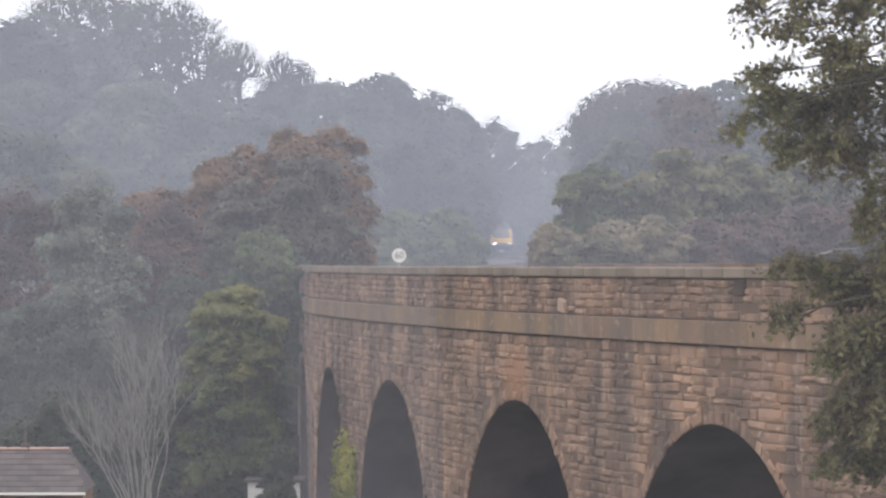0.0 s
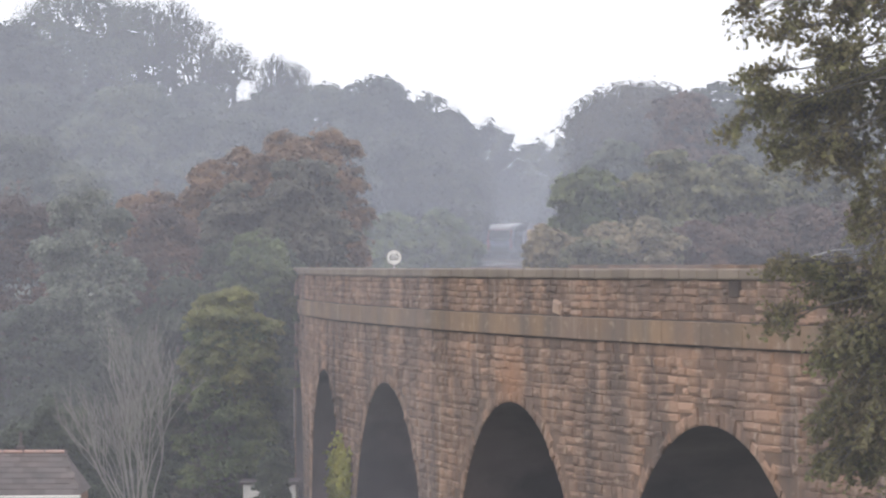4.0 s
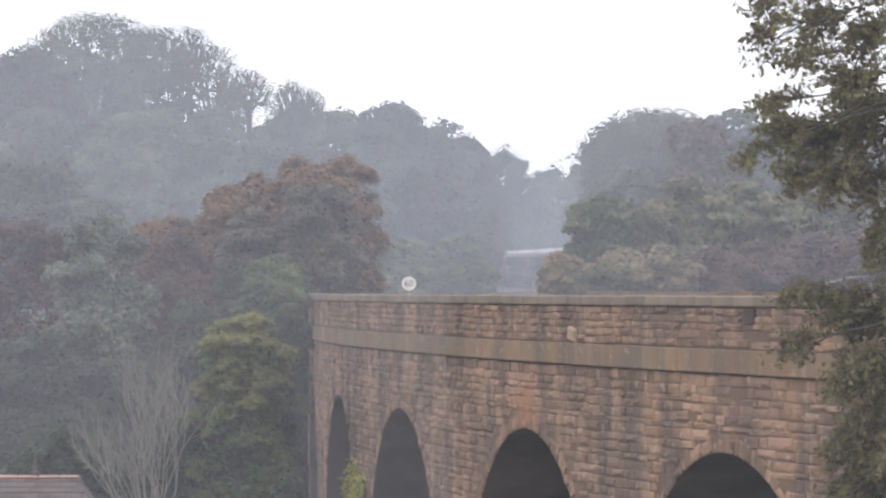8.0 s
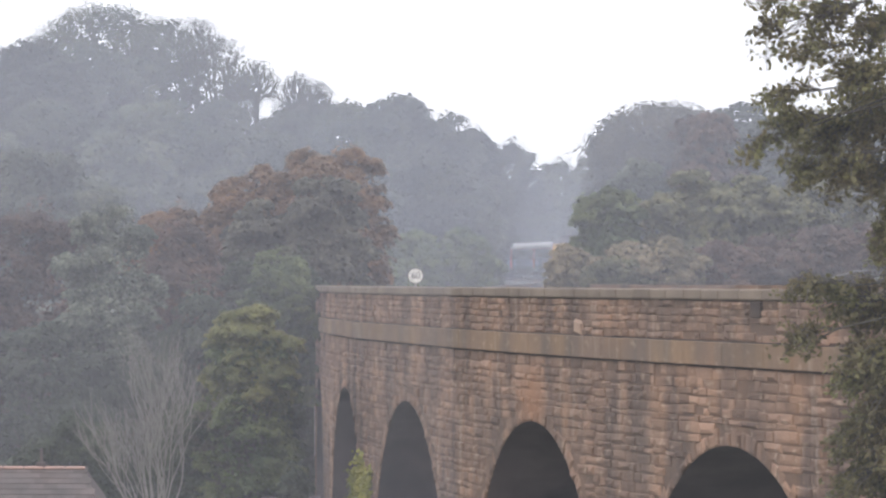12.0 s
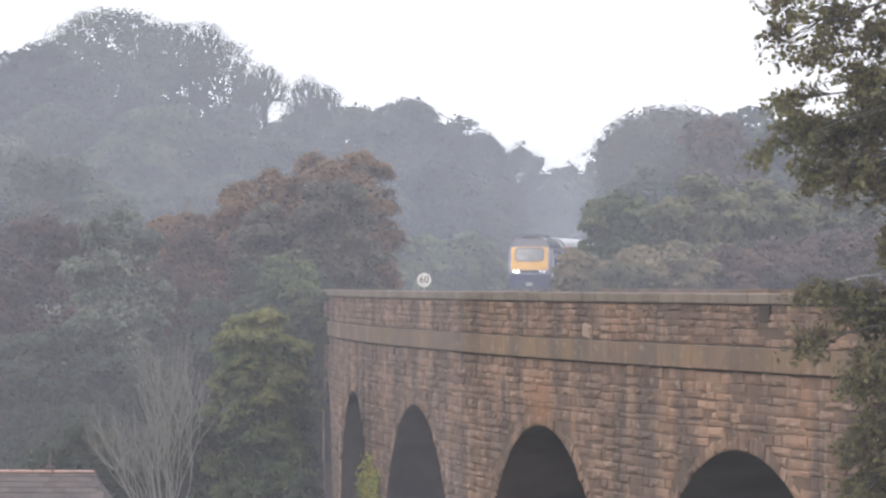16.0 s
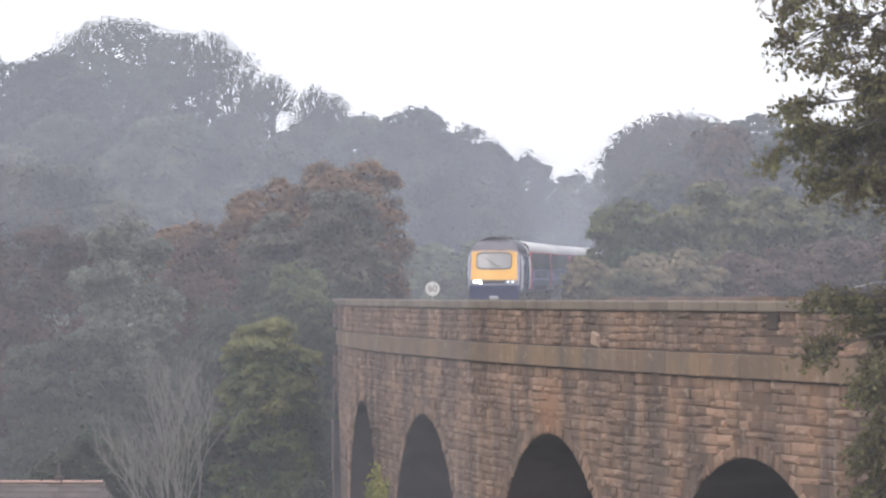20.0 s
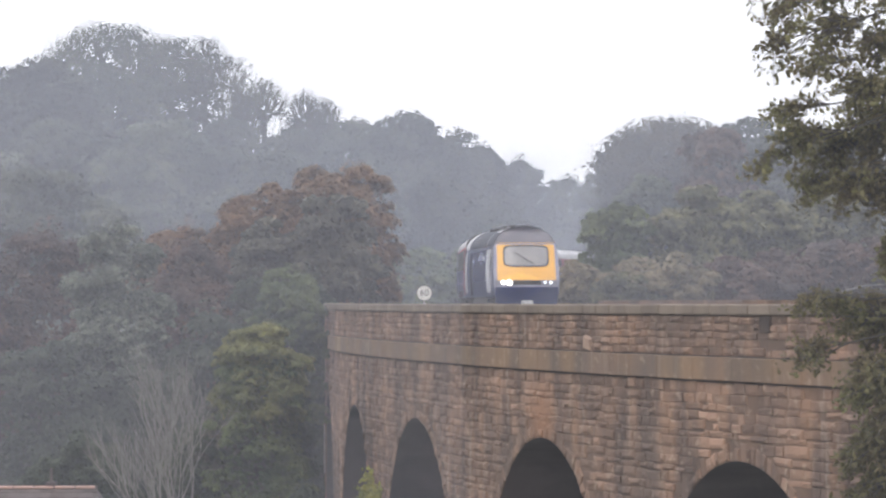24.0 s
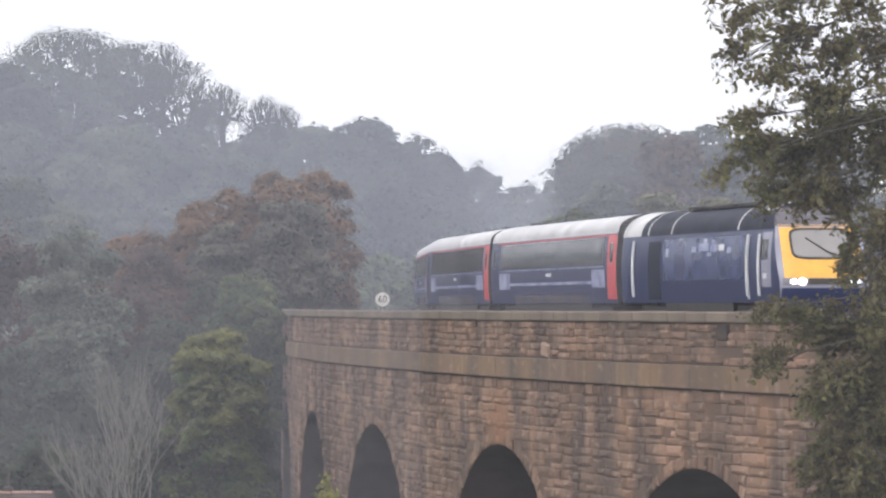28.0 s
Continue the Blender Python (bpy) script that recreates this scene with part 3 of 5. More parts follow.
# ---- the railway ----
def build_railway():
    track = tagged(new("railway_track"), "two steel railway tracks on grey ballast and concrete sleepers", "track", kind="structure")
    for side in (0.0, -3.4):
        for rail in (-0.75, 0.75):
            verts, faces = [], []
            pts = ALONG[::4]
            for i, p in enumerate(pts):
                q, o = pts[min(i + 1, len(pts) - 1)], pts[max(i - 1, 0)]
                d = (q - o).normalized()
                right = Vector((d.y, -d.x, 0)).normalized()
                c = p + right * (side + rail)
                verts += [c + right * -0.035, c + right * 0.035, c + right * 0.035 + Vector((0, 0, -0.16)), c + right * -0.035 + Vector((0, 0, -0.16))]
            for i in range(len(pts) - 1):
                faces += [(i * 4 + j, i * 4 + (j + 1) % 4, i * 4 + 4 + (j + 1) % 4, i * 4 + 4 + j) for j in range(4)]
            part("rail", mesh_of("rail", verts, faces, RUST), RUST, track)
    verts, faces, bed_v, bed_f = [], [], [], []
    for s in np.arange(20, 400, 0.75):
        p, q = on_line(s), on_line(s + 0.5)
        d = (q - p).normalized()
        right = Vector((d.y, -d.x, 0)).normalized()
        for side in (0.0, -3.4):
            c, b = p + right * side, len(verts)
            for dz in (-0.3, -0.165):
                for u, w in ((-1.25, -0.12), (1.25, -0.12), (1.25, 0.12), (-1.25, 0.12)):
                    verts.append(c + right * u + d * w + Vector((0, 0, dz)))
            faces += [(b + 4, b + 5, b + 6, b + 7)] + [(b + i, b + (i + 1) % 4, b + 4 + (i + 1) % 4, b + 4 + i) for i in range(4)]
    tagged(part("sleepers", mesh_of("sleepers", verts, faces, SLEEPER), None, track), kind="stuff")
    pts = ALONG[118::3]
    for i, p in enumerate(pts):
        d = (pts[min(i + 1, len(pts) - 1)] - pts[max(i - 1, 0)]).normalized()
        right = Vector((d.y, -d.x, 0)).normalized()
        bed_v += [p + right * u + Vector((0, 0, w)) for u, w in ((-7.2, -1.3), (-5.6, -0.26), (2.2, -0.26), (3.8, -1.3))]
    for i in range(len(pts) - 1):
        bed_f += [(i * 4 + j, i * 4 + j + 1, i * 4 + 5 + j, i * 4 + 4 + j) for j in range(3)]
    part("ballast_bed", mesh_of("ballast_bed", bed_v, bed_f, BALLAST), None, track)


build_railway()


def build_speed_sign():
    sign = tagged(new("speed_sign"), "round white speed sign with black figures on a post", "sign")
    x, y, z = -1.22, 141.5, 24.36
    def disc(radius, thick, front):
        bm = bmesh.new()
        bmesh.ops.create_cone(bm, cap_ends=True, segments=40, radius1=radius, radius2=radius, depth=thick)
        bmesh.ops.rotate(bm, verts=bm.verts, matrix=Matrix.Rotation(math.pi / 2, 3, 'X'))
        bmesh.ops.translate(bm, verts=bm.verts, vec=(0, front + thick / 2, 0))
        return bm
    plate = part("plate", disc(0.265, 0.02, -0.02), SIGN_WHITE, sign)
    bm = bmesh.new()
    ring = [bm.verts.new((math.cos(u) * r, w, math.sin(u) * r)) for u in [2 * math.pi * i / 40 for i in range(40)] for r, w in ((0.25, -0.021), (0.25, -0.03), (0.275, -0.03), (0.275, 0.005))]
    for i in range(40):
        for j in range(3):
            bm.faces.new((ring[i * 4 + j], ring[i * 4 + j + 1], ring[(i + 1) % 40 * 4 + j + 1], ring[(i + 1) % 40 * 4 + j]))
    part("rim", bm, SIGN_RIM, sign)
    cu = bpy.data.curves.new("figures", 'FONT')
    cu.body, cu.size, cu.align_x, cu.align_y, cu.extrude = "60", 0.34, 'CENTER', 'CENTER', 0.004
    cu.materials.append(SIGN_INK)
    figures = new("figures", cu)
    figures.parent = sign
    figures.matrix_basis = Matrix.Translation((0, -0.034, 0)) @ Matrix.Rotation(math.pi / 2, 4, 'X')
    part("post", box((-0.03, 0.0, -1.28), (0.03, 0.06, 0.2), 0.008), SIGN_RIM, sign)
    part("bracket", box((-0.12, 0.0, -0.04), (0.12, 0.03, 0.04), 0.005), STEEL, sign)
    sign.matrix_basis = pose(x, y, z)


build_speed_sign()


# ---- the train ----
GUTTER = [3.22, 2.4]              # height of the roof's spring and roundness of its section


def half_width(z):
    """Half the width of the body at the height z."""
    g, e = GUTTER
    if z < g:
        return 1.37 - 0.05 * (2.0 - z) ** 2 if z < 2.0 else 1.37 - 0.09 * ((z - 2.0) / (g - 2.0)) ** 2
    u = min(1.0, (z - g) / (3.81 - g))
    return 1.28 * math.sqrt(max(0.0, 1 - u ** e))


def section(g):
    """Heights of the body side and of the roof for a gutter at g."""
    side = [0.85, 1.0, 1.3, 1.6, 1.9, 2.2, 2.5, 2.75, g]
    return side, [g + (3.81 - g) * w for w in (0, 0.12, 0.3, 0.5, 0.66, 0.79, 0.89, 0.95, 0.985, 1.0)]


SIDE_Z, ROOF_Z = section(GUTTER[0])


def nose(x, z):
    """How far the front of the power car lies behind its foremost point."""
    lean = 0.0 if z < 1.5 else 0.46 * (z - 1.5) if z < 3.05 else 0.713 + 1.25 * (z - 3.05) + 1.0 * (z - 3.05) ** 2
    tuck = 0.25 * (1.2 - z) if z < 1.2 else 0.0
    return lean + tuck + 0.30 * (abs(x) / 1.35) ** 2.4


def side_skin(zs, y0, y1, grow, mat, name, both=True, front=None):
    """Strips of body side (both sides) between y0 and y1, following the section; grow: metres outside it."""
    verts, faces = [], []
    for sgn in ((1, -1) if both else (1,)):
        b = len(verts)
        for z in zs:
            w = half_width(z) + grow
            f = y1 if front is None else front - nose(half_width(z), z)
            verts += [(sgn * w, y0, z), (sgn * w, f, z)]
        faces += [(b + 2 * i, b + 2 * i + 1, b + 2 * i + 3, b + 2 * i + 2) for i in range(len(zs) - 1)]
    return mesh_of(name, verts, faces, mat, True)


def roof_skin(y0, y1, grow, mat, name, front=None, low=0):
    verts, faces = [], []
    ring = [(half_width(z) + grow, z + grow) for z in ROOF_Z[low:]]
    ring = ring + [(-x, z) for x, z in reversed(ring)]
    for x, z in ring:
        f = y1 if front is None else front - nose(min(abs(x), 1.3), min(z, 3.81))
        verts += [(x, y0, z), (x, f, z)]
    faces += [(2 * i, 2 * i + 1, 2 * i + 3, 2 * i + 2) for i in range(len(ring) - 1)]
    return mesh_of(name, verts, faces, mat, True)


def nose_patch(name, x0, x1, z0, z1, grow, mat, front, nx=12, nz=8, taper=0.0):
    """A patch of the front between two heights; taper: how much narrower it is at its top."""
    verts, faces = [], []
    for j in range(nz + 1):
        z = z0 + (z1 - z0) * j / nz
        for i in range(nx + 1):
            x = (x0 + (x1 - x0) * i / nx) * (1 - taper * j / nz)
            lim = half_width(z) - 0.004
            x = max(-lim, min(lim, x))
            verts.append((x, front - nose(x, z) + grow, z))
    faces = [(j * (nx + 1) + i, j * (nx + 1) + i + 1, (j + 1) * (nx + 1) + i + 1, (j + 1) * (nx + 1) + i) for j in range(nz) for i in range(nx)]
    return mesh_of(name, verts, faces, mat, True)


def rounded_pane(name, half, z0, z1, grow, mat, front):
    """A pane on the front with rounded corners: rings that shrink towards its middle."""
    verts, faces, n = [], [], 40
    zc, hz = (z0 + z1) / 2, (z1 - z0) / 2
    for k in (1.0, 0.8, 0.55, 0.3, 0.08):
        for i in range(n):
            u = 2 * math.pi * i / n
            c, w = math.cos(u), math.sin(u)
            x = half * k * math.copysign(abs(c) ** 0.36, c)
            z = zc + hz * k * math.copysign(abs(w) ** 0.36, w)
            verts.append((x, front - nose(x, z) + grow, z))
    for j in range(4):
        faces += [(j * n + i, j * n + (i + 1) % n, (j + 1) * n + (i + 1) % n, (j + 1) * n + i) for i in range(n)]
    faces.append(tuple(4 * n + i for i in range(n)))
    return mesh_of(name, verts, faces, mat, True)


def end_cap(y, name, mat):
    ring = [(half_width(z), z) for z in SIDE_Z] + [(half_width(z), z) for z in ROOF_Z[1:]]
    ring = ring + [(-x, z) for x, z in reversed(ring)]
    return mesh_of(name, [(x, y, z) for x, z in ring], [tuple(range(len(ring)))], mat)


def add_bogie(parent, y):
    bogie = part("bogie", box((-1.15, y - 1.7, 0.42), (1.15, y + 1.7, 0.78), 0.06), BLACK, parent)
    for wy in (-1.3, 1.3):
        for sx in (-0.75, 0.75):
            bm = bmesh.new()
            bmesh.ops.create_cone(bm, cap_ends=True, segments=24, radius1=0.46, radius2=0.46, depth=0.12)
            bmesh.ops.rotate(bm, verts=bm.verts, matrix=Matrix.Rotation(math.pi / 2, 3, 'Y'))
            bmesh.ops.translate(bm, verts=bm.verts, vec=(sx, y + wy, 0.46))
            part("wheel", bm, BLACK, bogie)
    for sx in (-1, 1):
        part("axle_box", box((sx * 1.2 - 0.1, y - 1.5, 0.3), (sx * 1.2 + 0.1, y + 1.5, 0.6), 0.05), BLACK, bogie)
    return bogie


def build_power_car():
    """Leading power car; its nose is at y = +8.4, the rear at -8.4, rails at z = 0."""
    global SIDE_Z, ROOF_Z
    GUTTER[:] = 2.98, 2.0
    SIDE_Z, ROOF_Z = section(GUTTER[0])
    car = tagged(new("power_car"), "dark blue diesel power car with a yellow front and lit headlamps", "train")
    F, R = 8.4, -8.4
    body = part("body", side_skin(SIDE_Z, R, F, 0.0, BLUE, "body", front=F), None, car)
    part("rear_wall", end_cap(R, "rear_wall", BLUE), None, car)
    part("roof", roof_skin(R, F, 0.0, ROOF_DARK, "roof", front=F), None, car, "dark grey roof with pale bands")
    part("nose_skin", nose_patch("nose_skin", -1.4, 1.4, 0.85, 3.06, 0.0, WRAP, F, 20, 20), None, car)
    part("cab_dome", nose_patch("cab_dome", -1.4, 1.4, 3.06, 3.8, 0.004, DOME, F, 20, 14), None, car)
    # yellow front with the windscreen set in it
    panel = part("yellow_panel", nose_patch("yellow_panel", -1.22, 1.22, 1.55, 3.10, 0.012, YELLOW, F, 20, 12, 0.03), None, car, "bright yellow warning panel")
    part("windscreen_surround", rounded_pane("windscreen_surround", 0.95, 2.09, 3.01, 0.024, BLACK, F), None, panel)
    part("windscreen", rounded_pane("windscreen", 0.885, 2.155, 2.945, 0.034, SCREEN_GLASS, F), None, panel, "windscreen with its pale reflection in the colour")
    v, f = [], []
    add_tube(v, f, [(0.5, F - nose(0.5, 2.75) + 0.06, 2.72), (-0.1, F - nose(0.1, 2.3) + 0.06, 2.32), (-0.3, F - nose(0.3, 2.2) + 0.06, 2.24)], [0.02, 0.02, 0.02])
    part("wiper", mesh_of("wiper", v, f, BLACK), None, panel)
    part("lamp_band", nose_patch("lamp_band", -1.28, 1.28, 1.34, 1.555, 0.014, BAND_GREY, F, 20, 3), None, car, "pale grey band with the lamp clusters")
    part("lamp_recess", nose_patch("lamp_recess", -0.58, 0.56, 1.37, 1.54, 0.02, BLACK, F, 12, 2), None, car, "dark patch between the lamps")
    for sgn in (-1, 1):
        for x, r, mat in ((0.98, 0.085 if sgn > 0 else 0.07, LAMP_ON if sgn > 0 else LAMP_DIM), (0.74, 0.12 if sgn > 0 else 0.06, LAMP_ON if sgn > 0 else LAMP_DIM)):
            bm = bmesh.new()
            bmesh.ops.create_uvsphere(bm, u_segments=16, v_segments=8, radius=r)
            bmesh.ops.scale(bm, verts=bm.verts, vec=(1.15, 0.35, 0.85))
            bmesh.ops.translate(bm, verts=bm.verts, vec=(sgn * x, F - nose(x, 1.45) + 0.02, 1.45))
            part("headlamp", bm, mat, car, "lit headlamp" if sgn > 0 else "dim lamp", smooth=True)
    part("sill_line", nose_patch("sill_line", -1.3, 1.3, 1.27, 1.335, 0.02, WRAP, F, 20, 2), None, car, "pale line under the lamps")
    part("front_valance", nose_patch("front_valance", -1.3, 1.3, 0.45, 1.33, 0.016, BLUE, F, 16, 6), None, car)
    part("buffer_beam", box((-0.9, F - 0.5, 0.3), (0.9, F - 0.02, 0.5), 0.04), BLACK, car)
    part("coupler_cover", box((-0.24, F - 0.3, 0.52), (0.24, F + 0.02, 0.72), 0.05), STEEL, car, "worn steel coupling")
    # cab sides: pale wrap, door and grab rails
    for sgn in (1, -1):
        def panel_on(name, y0, y1, z0, z1, mat, grow, label=""):
            zs = [z0 + (z1 - z0) * i / 5 for i in range(6)]
            verts = []
            for z in zs:
                verts += [(sgn * (half_width(z) + grow), y0, z), (sgn * (half_width(z) + grow), y1, z)]
            me = mesh_of(name, verts, [(2 * i, 2 * i + 1, 2 * i + 3, 2 * i + 2) for i in range(5)], mat, True)
            return part(name, me, None, car, label)
        # the cab side's pale sheen, given as the panel's colour
        panel_on("cab_wrap", 6.45, 7.35, 1.3, 2.9, WRAP, 0.006, "pale lilac sheen painted on the cab side")
        panel_on("cab_door", 5.4, 6.1, 0.95, 2.85, BLUE, 0.008)
        panel_on("cab_side_window", 6.4, 7.1, 2.1, 2.7, DARK_GLASS, 0.012)
        # panel whose paler blue paints the sky's reflection
        panel_on("livery_panel", -3.6, 4.7, 1.55, 2.84, SKY_SHEEN, 0.006, "blue side panel with the sky's reflection painted in")
        panel_on("door_recess", -5.3, -3.9, 0.95, 2.8, ROOF_DARK, 0.010, "dark engine room door")
        panel_on("luggage_door", -7.4, -6.0, 0.95, 2.8, BLUE, 0.010)
        # a splash of white and lilac patches on the upper side
        for y0, y1, z0, z1, mat in ((-0.5, 0.0, 2.40, 2.58, PALE_LINE), (0.2, 1.25, 2.42, 2.66, PALE_LINE), (0.7, 1.0, 2.66, 2.80, PALE_LINE),
                                    (1.4, 2.1, 2.40, 2.62, PALE_LINE), (1.55, 1.8, 2.62, 2.76, PALE_LINE), (2.25, 2.8, 2.42, 2.60, WHITE),
                                    (1.1, 1.6, 2.27, 2.38, PALE_LINE), (3.1, 3.5, 2.34, 2.52, PALE_LINE), (-3.3, -3.0, 2.3, 2.55, PALE_LINE)):
            panel_on("emblem_patch", y0, y1, z0, z1, mat, 0.014, "pale patch of an emblem")
        panel_on("nose_number", 6.6, 6.95, 1.55, 1.7, WHITE, 0.014)
        for y in (5.2, 6.3, -6.9):
            v, f = [], []
            add_tube(v, f, [(sgn * (half_width(z) + 0.05), y, z) for z in (1.05, 1.5, 2.0, 2.5, 2.85)], [0.05] * 5)
            part("grab_rail", mesh_of("grab_rail", v, f, WHITE), None, car, "white grab rail")
        panel_on("door_edge", 5.05, 5.25, 0.95, 2.85, WHITE, 0.010)
        panel_on("side_skirt", -3.5, 3.5, 0.5, 0.86, BLACK, 0.0)
    # roof furniture
    for y0, y1, low in ((-8.38, -6.3, 0), (4.95, 6.6, 4)):
        part("roof_band", roof_skin(y0, y1, 0.012, ROOF_GREY, "roof_band", low=low), None, car, "pale grey roof panel")
    part("dome_seal", roof_skin(6.08, 6.24, 0.035, BLACK, "dome_seal"), None, car, "black seal behind the cab dome")
    for y in (-5.5, -2.9, 4.0):
        part("roof_rib", roof_skin(y, y + 0.12, 0.03, ROOF_GREY, "roof_rib"), None, car)
    for y0, y1 in ((-3.3, -1.4), (-0.9, 1.4), (2.0, 3.8)):
        part("roof_grille", box((-0.62, y0, 3.74), (0.62, y1, 3.87), 0.03), BLACK, car)
    for sx in (-0.3, 0.3):
        part("exhaust_port", box((sx - 0.14, 4.3, 3.75), (sx + 0.14, 4.9, 3.9), 0.03), BLACK, car)
    for y in (-5.1, 5.1):
        add_bogie(car, y)
    part("fuel_tank", box((-1.2, -2.6, 0.3), (1.2, 2.6, 0.86), 0.08), BLACK, car)
    return car


def build_coach():
    """Passenger coach, 22.6 m long, centred; rails at z = 0."""
    global SIDE_Z, ROOF_Z
    GUTTER[:] = 3.22, 2.4
    SIDE_Z, ROOF_Z = section(GUTTER[0])
    car = tagged(new("passenger_coach"), "dark blue passenger coach with red doors and a pale roof", "train", "coaches of the train")
    F = 11.3
    part("body", side_skin(SIDE_Z, -F, F, 0.0, BLUE, "body"), None, car)
    part("roof", roof_skin(-F, F, 0.0, ROOF_GREY, "roof"), None, car, "pale grey roof")
    for y in (-F, F):
        part("end_wall", end_cap(y, "end_wall", BLACK), None, car)
        part("gangway", box((-0.55, min(y, y * 1.02), 0.9), (0.55, max(y, y * 1.02), 3.1), 0.04), BLACK, car)
    for sgn in (1, -1):
        def strip(name, y0, y1, z0, z1, mat, grow, label="", parent=car):
            zs = [z0 + (z1 - z0) * i / 4 for i in range(5)]
            verts = []
            for z in zs:
                verts += [(sgn * (half_width(z) + grow), y0, z), (sgn * (half_width(z) + grow), y1, z)]
            return part(name, mesh_of(name, verts, [(2 * i, 2 * i + 1, 2 * i + 3, 2 * i + 2) for i in range(4)], mat, True), None, parent, label)
        band = strip("window_band", -9.3, 9.3, 2.12, 3.05, DARK_GLASS, 0.008, "dark band of tinted windows")
        for i in range(8):
            y = -8.9 + i * 2.26
            strip("window", y, y + 1.95, 2.24, 2.94, DARK_GLASS, 0.016, parent=band)
        strip("gutter_stripe", -11.2, 11.2, 3.08, 3.125, RED, 0.008, "thin red line under the roof")
        strip("gutter", -11.28, 11.28, 3.16, 3.21, WHITE, 0.02, "pale roof gutter")
        strip("waist_line", -9.3, 9.3, 2.05, 2.085, PALE_LINE, 0.010, "thin pale waist line")
        for y in (-11.15, 9.88):
            door = strip("door", y, y + (1.4 if y > 0 else 1.3), 0.98, 3.12, RED if y > 0 else BLUE, 0.012, "red passenger door" if y > 0 else "")
            strip("door_window", y + 0.4, y + 0.9, 2.2, 2.85, DARK_GLASS, 0.018, parent=door)
        strip("swoosh", -8.6, 8.6, 1.50, 1.60, PALE_LINE, 0.008, "pale lilac line along the side")
        for y0, y1 in ((-9.5, -7.4), (7.4, 9.5)):
            strip("swirl", y0, y1, 1.38, 1.98, PALE_LINE, 0.012, "pale lilac swirl")
        strip("number", -0.5, 0.5, 1.80, 1.92, WHITE, 0.012)
        strip("dirty_sole", -6.6, 6.6, 0.87, 1.16, GRIME, 0.006, "brown brake dust along the lower side")
        strip("skirt", -6.8, 6.8, 0.45, 0.86, BLACK, -0.05)
    for y in (-8.0, -2.6, 2.9, 8.0):
        part("roof_vent", box((-0.35, y - 0.7, 3.78), (0.35, y + 0.7, 3.87), 0.03), ROOF_DARK, car)
    for y in (-8.0, 8.0):
        add_bogie(car, y)
    return car


power_car = build_power_car()
coaches = [build_coach()]
for i in range(6):
    coaches.append(copy_thing(coaches[0], Matrix.Translation((0, 400 + 30 * i, 24))))


# ---- trees ----
def leaf_mesh(name, points, normals, size, mat, seed, long=1.3, loose=0.55):
    """Many small folded leaves or leaf clumps in one mesh. loose: how far they turn away from their normals."""
    rng = np.random.default_rng(seed)
    n = len(points)
    nor = normals + rng.normal(0, loose, (n, 3))
    nor /= np.linalg.norm(nor, axis=1)[:, None] + 1e-9
    t = np.cross(nor, rng.normal(0, 1, (n, 3)))
    t /= np.linalg.norm(t, axis=1)[:, None] + 1e-9
    b = np.cross(nor, t)
    k = (size * rng.uniform(0.55, 1.35, n))[:, None]
    w = k * rng.uniform(0.35, 0.65, n)[:, None]
    tip, root = points + t * k * long * 0.5, points - t * k * long * 0.5
    left, right = points + b * w - nor * w * 0.35, points - b * w - nor * w * 0.35
    verts = np.stack([root, left, tip, right], 1).reshape(-1, 3)
    i = np.arange(n)[:, None] * 4
    faces = np.concatenate([i + [0, 1, 2], i + [0, 2, 3]], 0)
    me = bpy.data.meshes.new(name)
    me.from_pydata(verts.tolist(), [], faces.tolist())
    me.materials.append(mat)
    return me


def spread_ways(n, low, rng, stray=0.16):
    """n unit vectors spread evenly over a sphere from its top down to the height low, a little disturbed."""
    i = np.arange(n) + 0.5
    z = 1 - (1 - low) * i / n
    u = i * 2.39996 + rng.uniform(0, 6.28)
    r = np.sqrt(np.maximum(0, 1 - z * z))
    d = np.stack([r * np.cos(u), r * np.sin(u), z], 1) + rng.normal(0, stray, (n, 3))
    return d / np.linalg.norm(d, axis=1)[:, None]


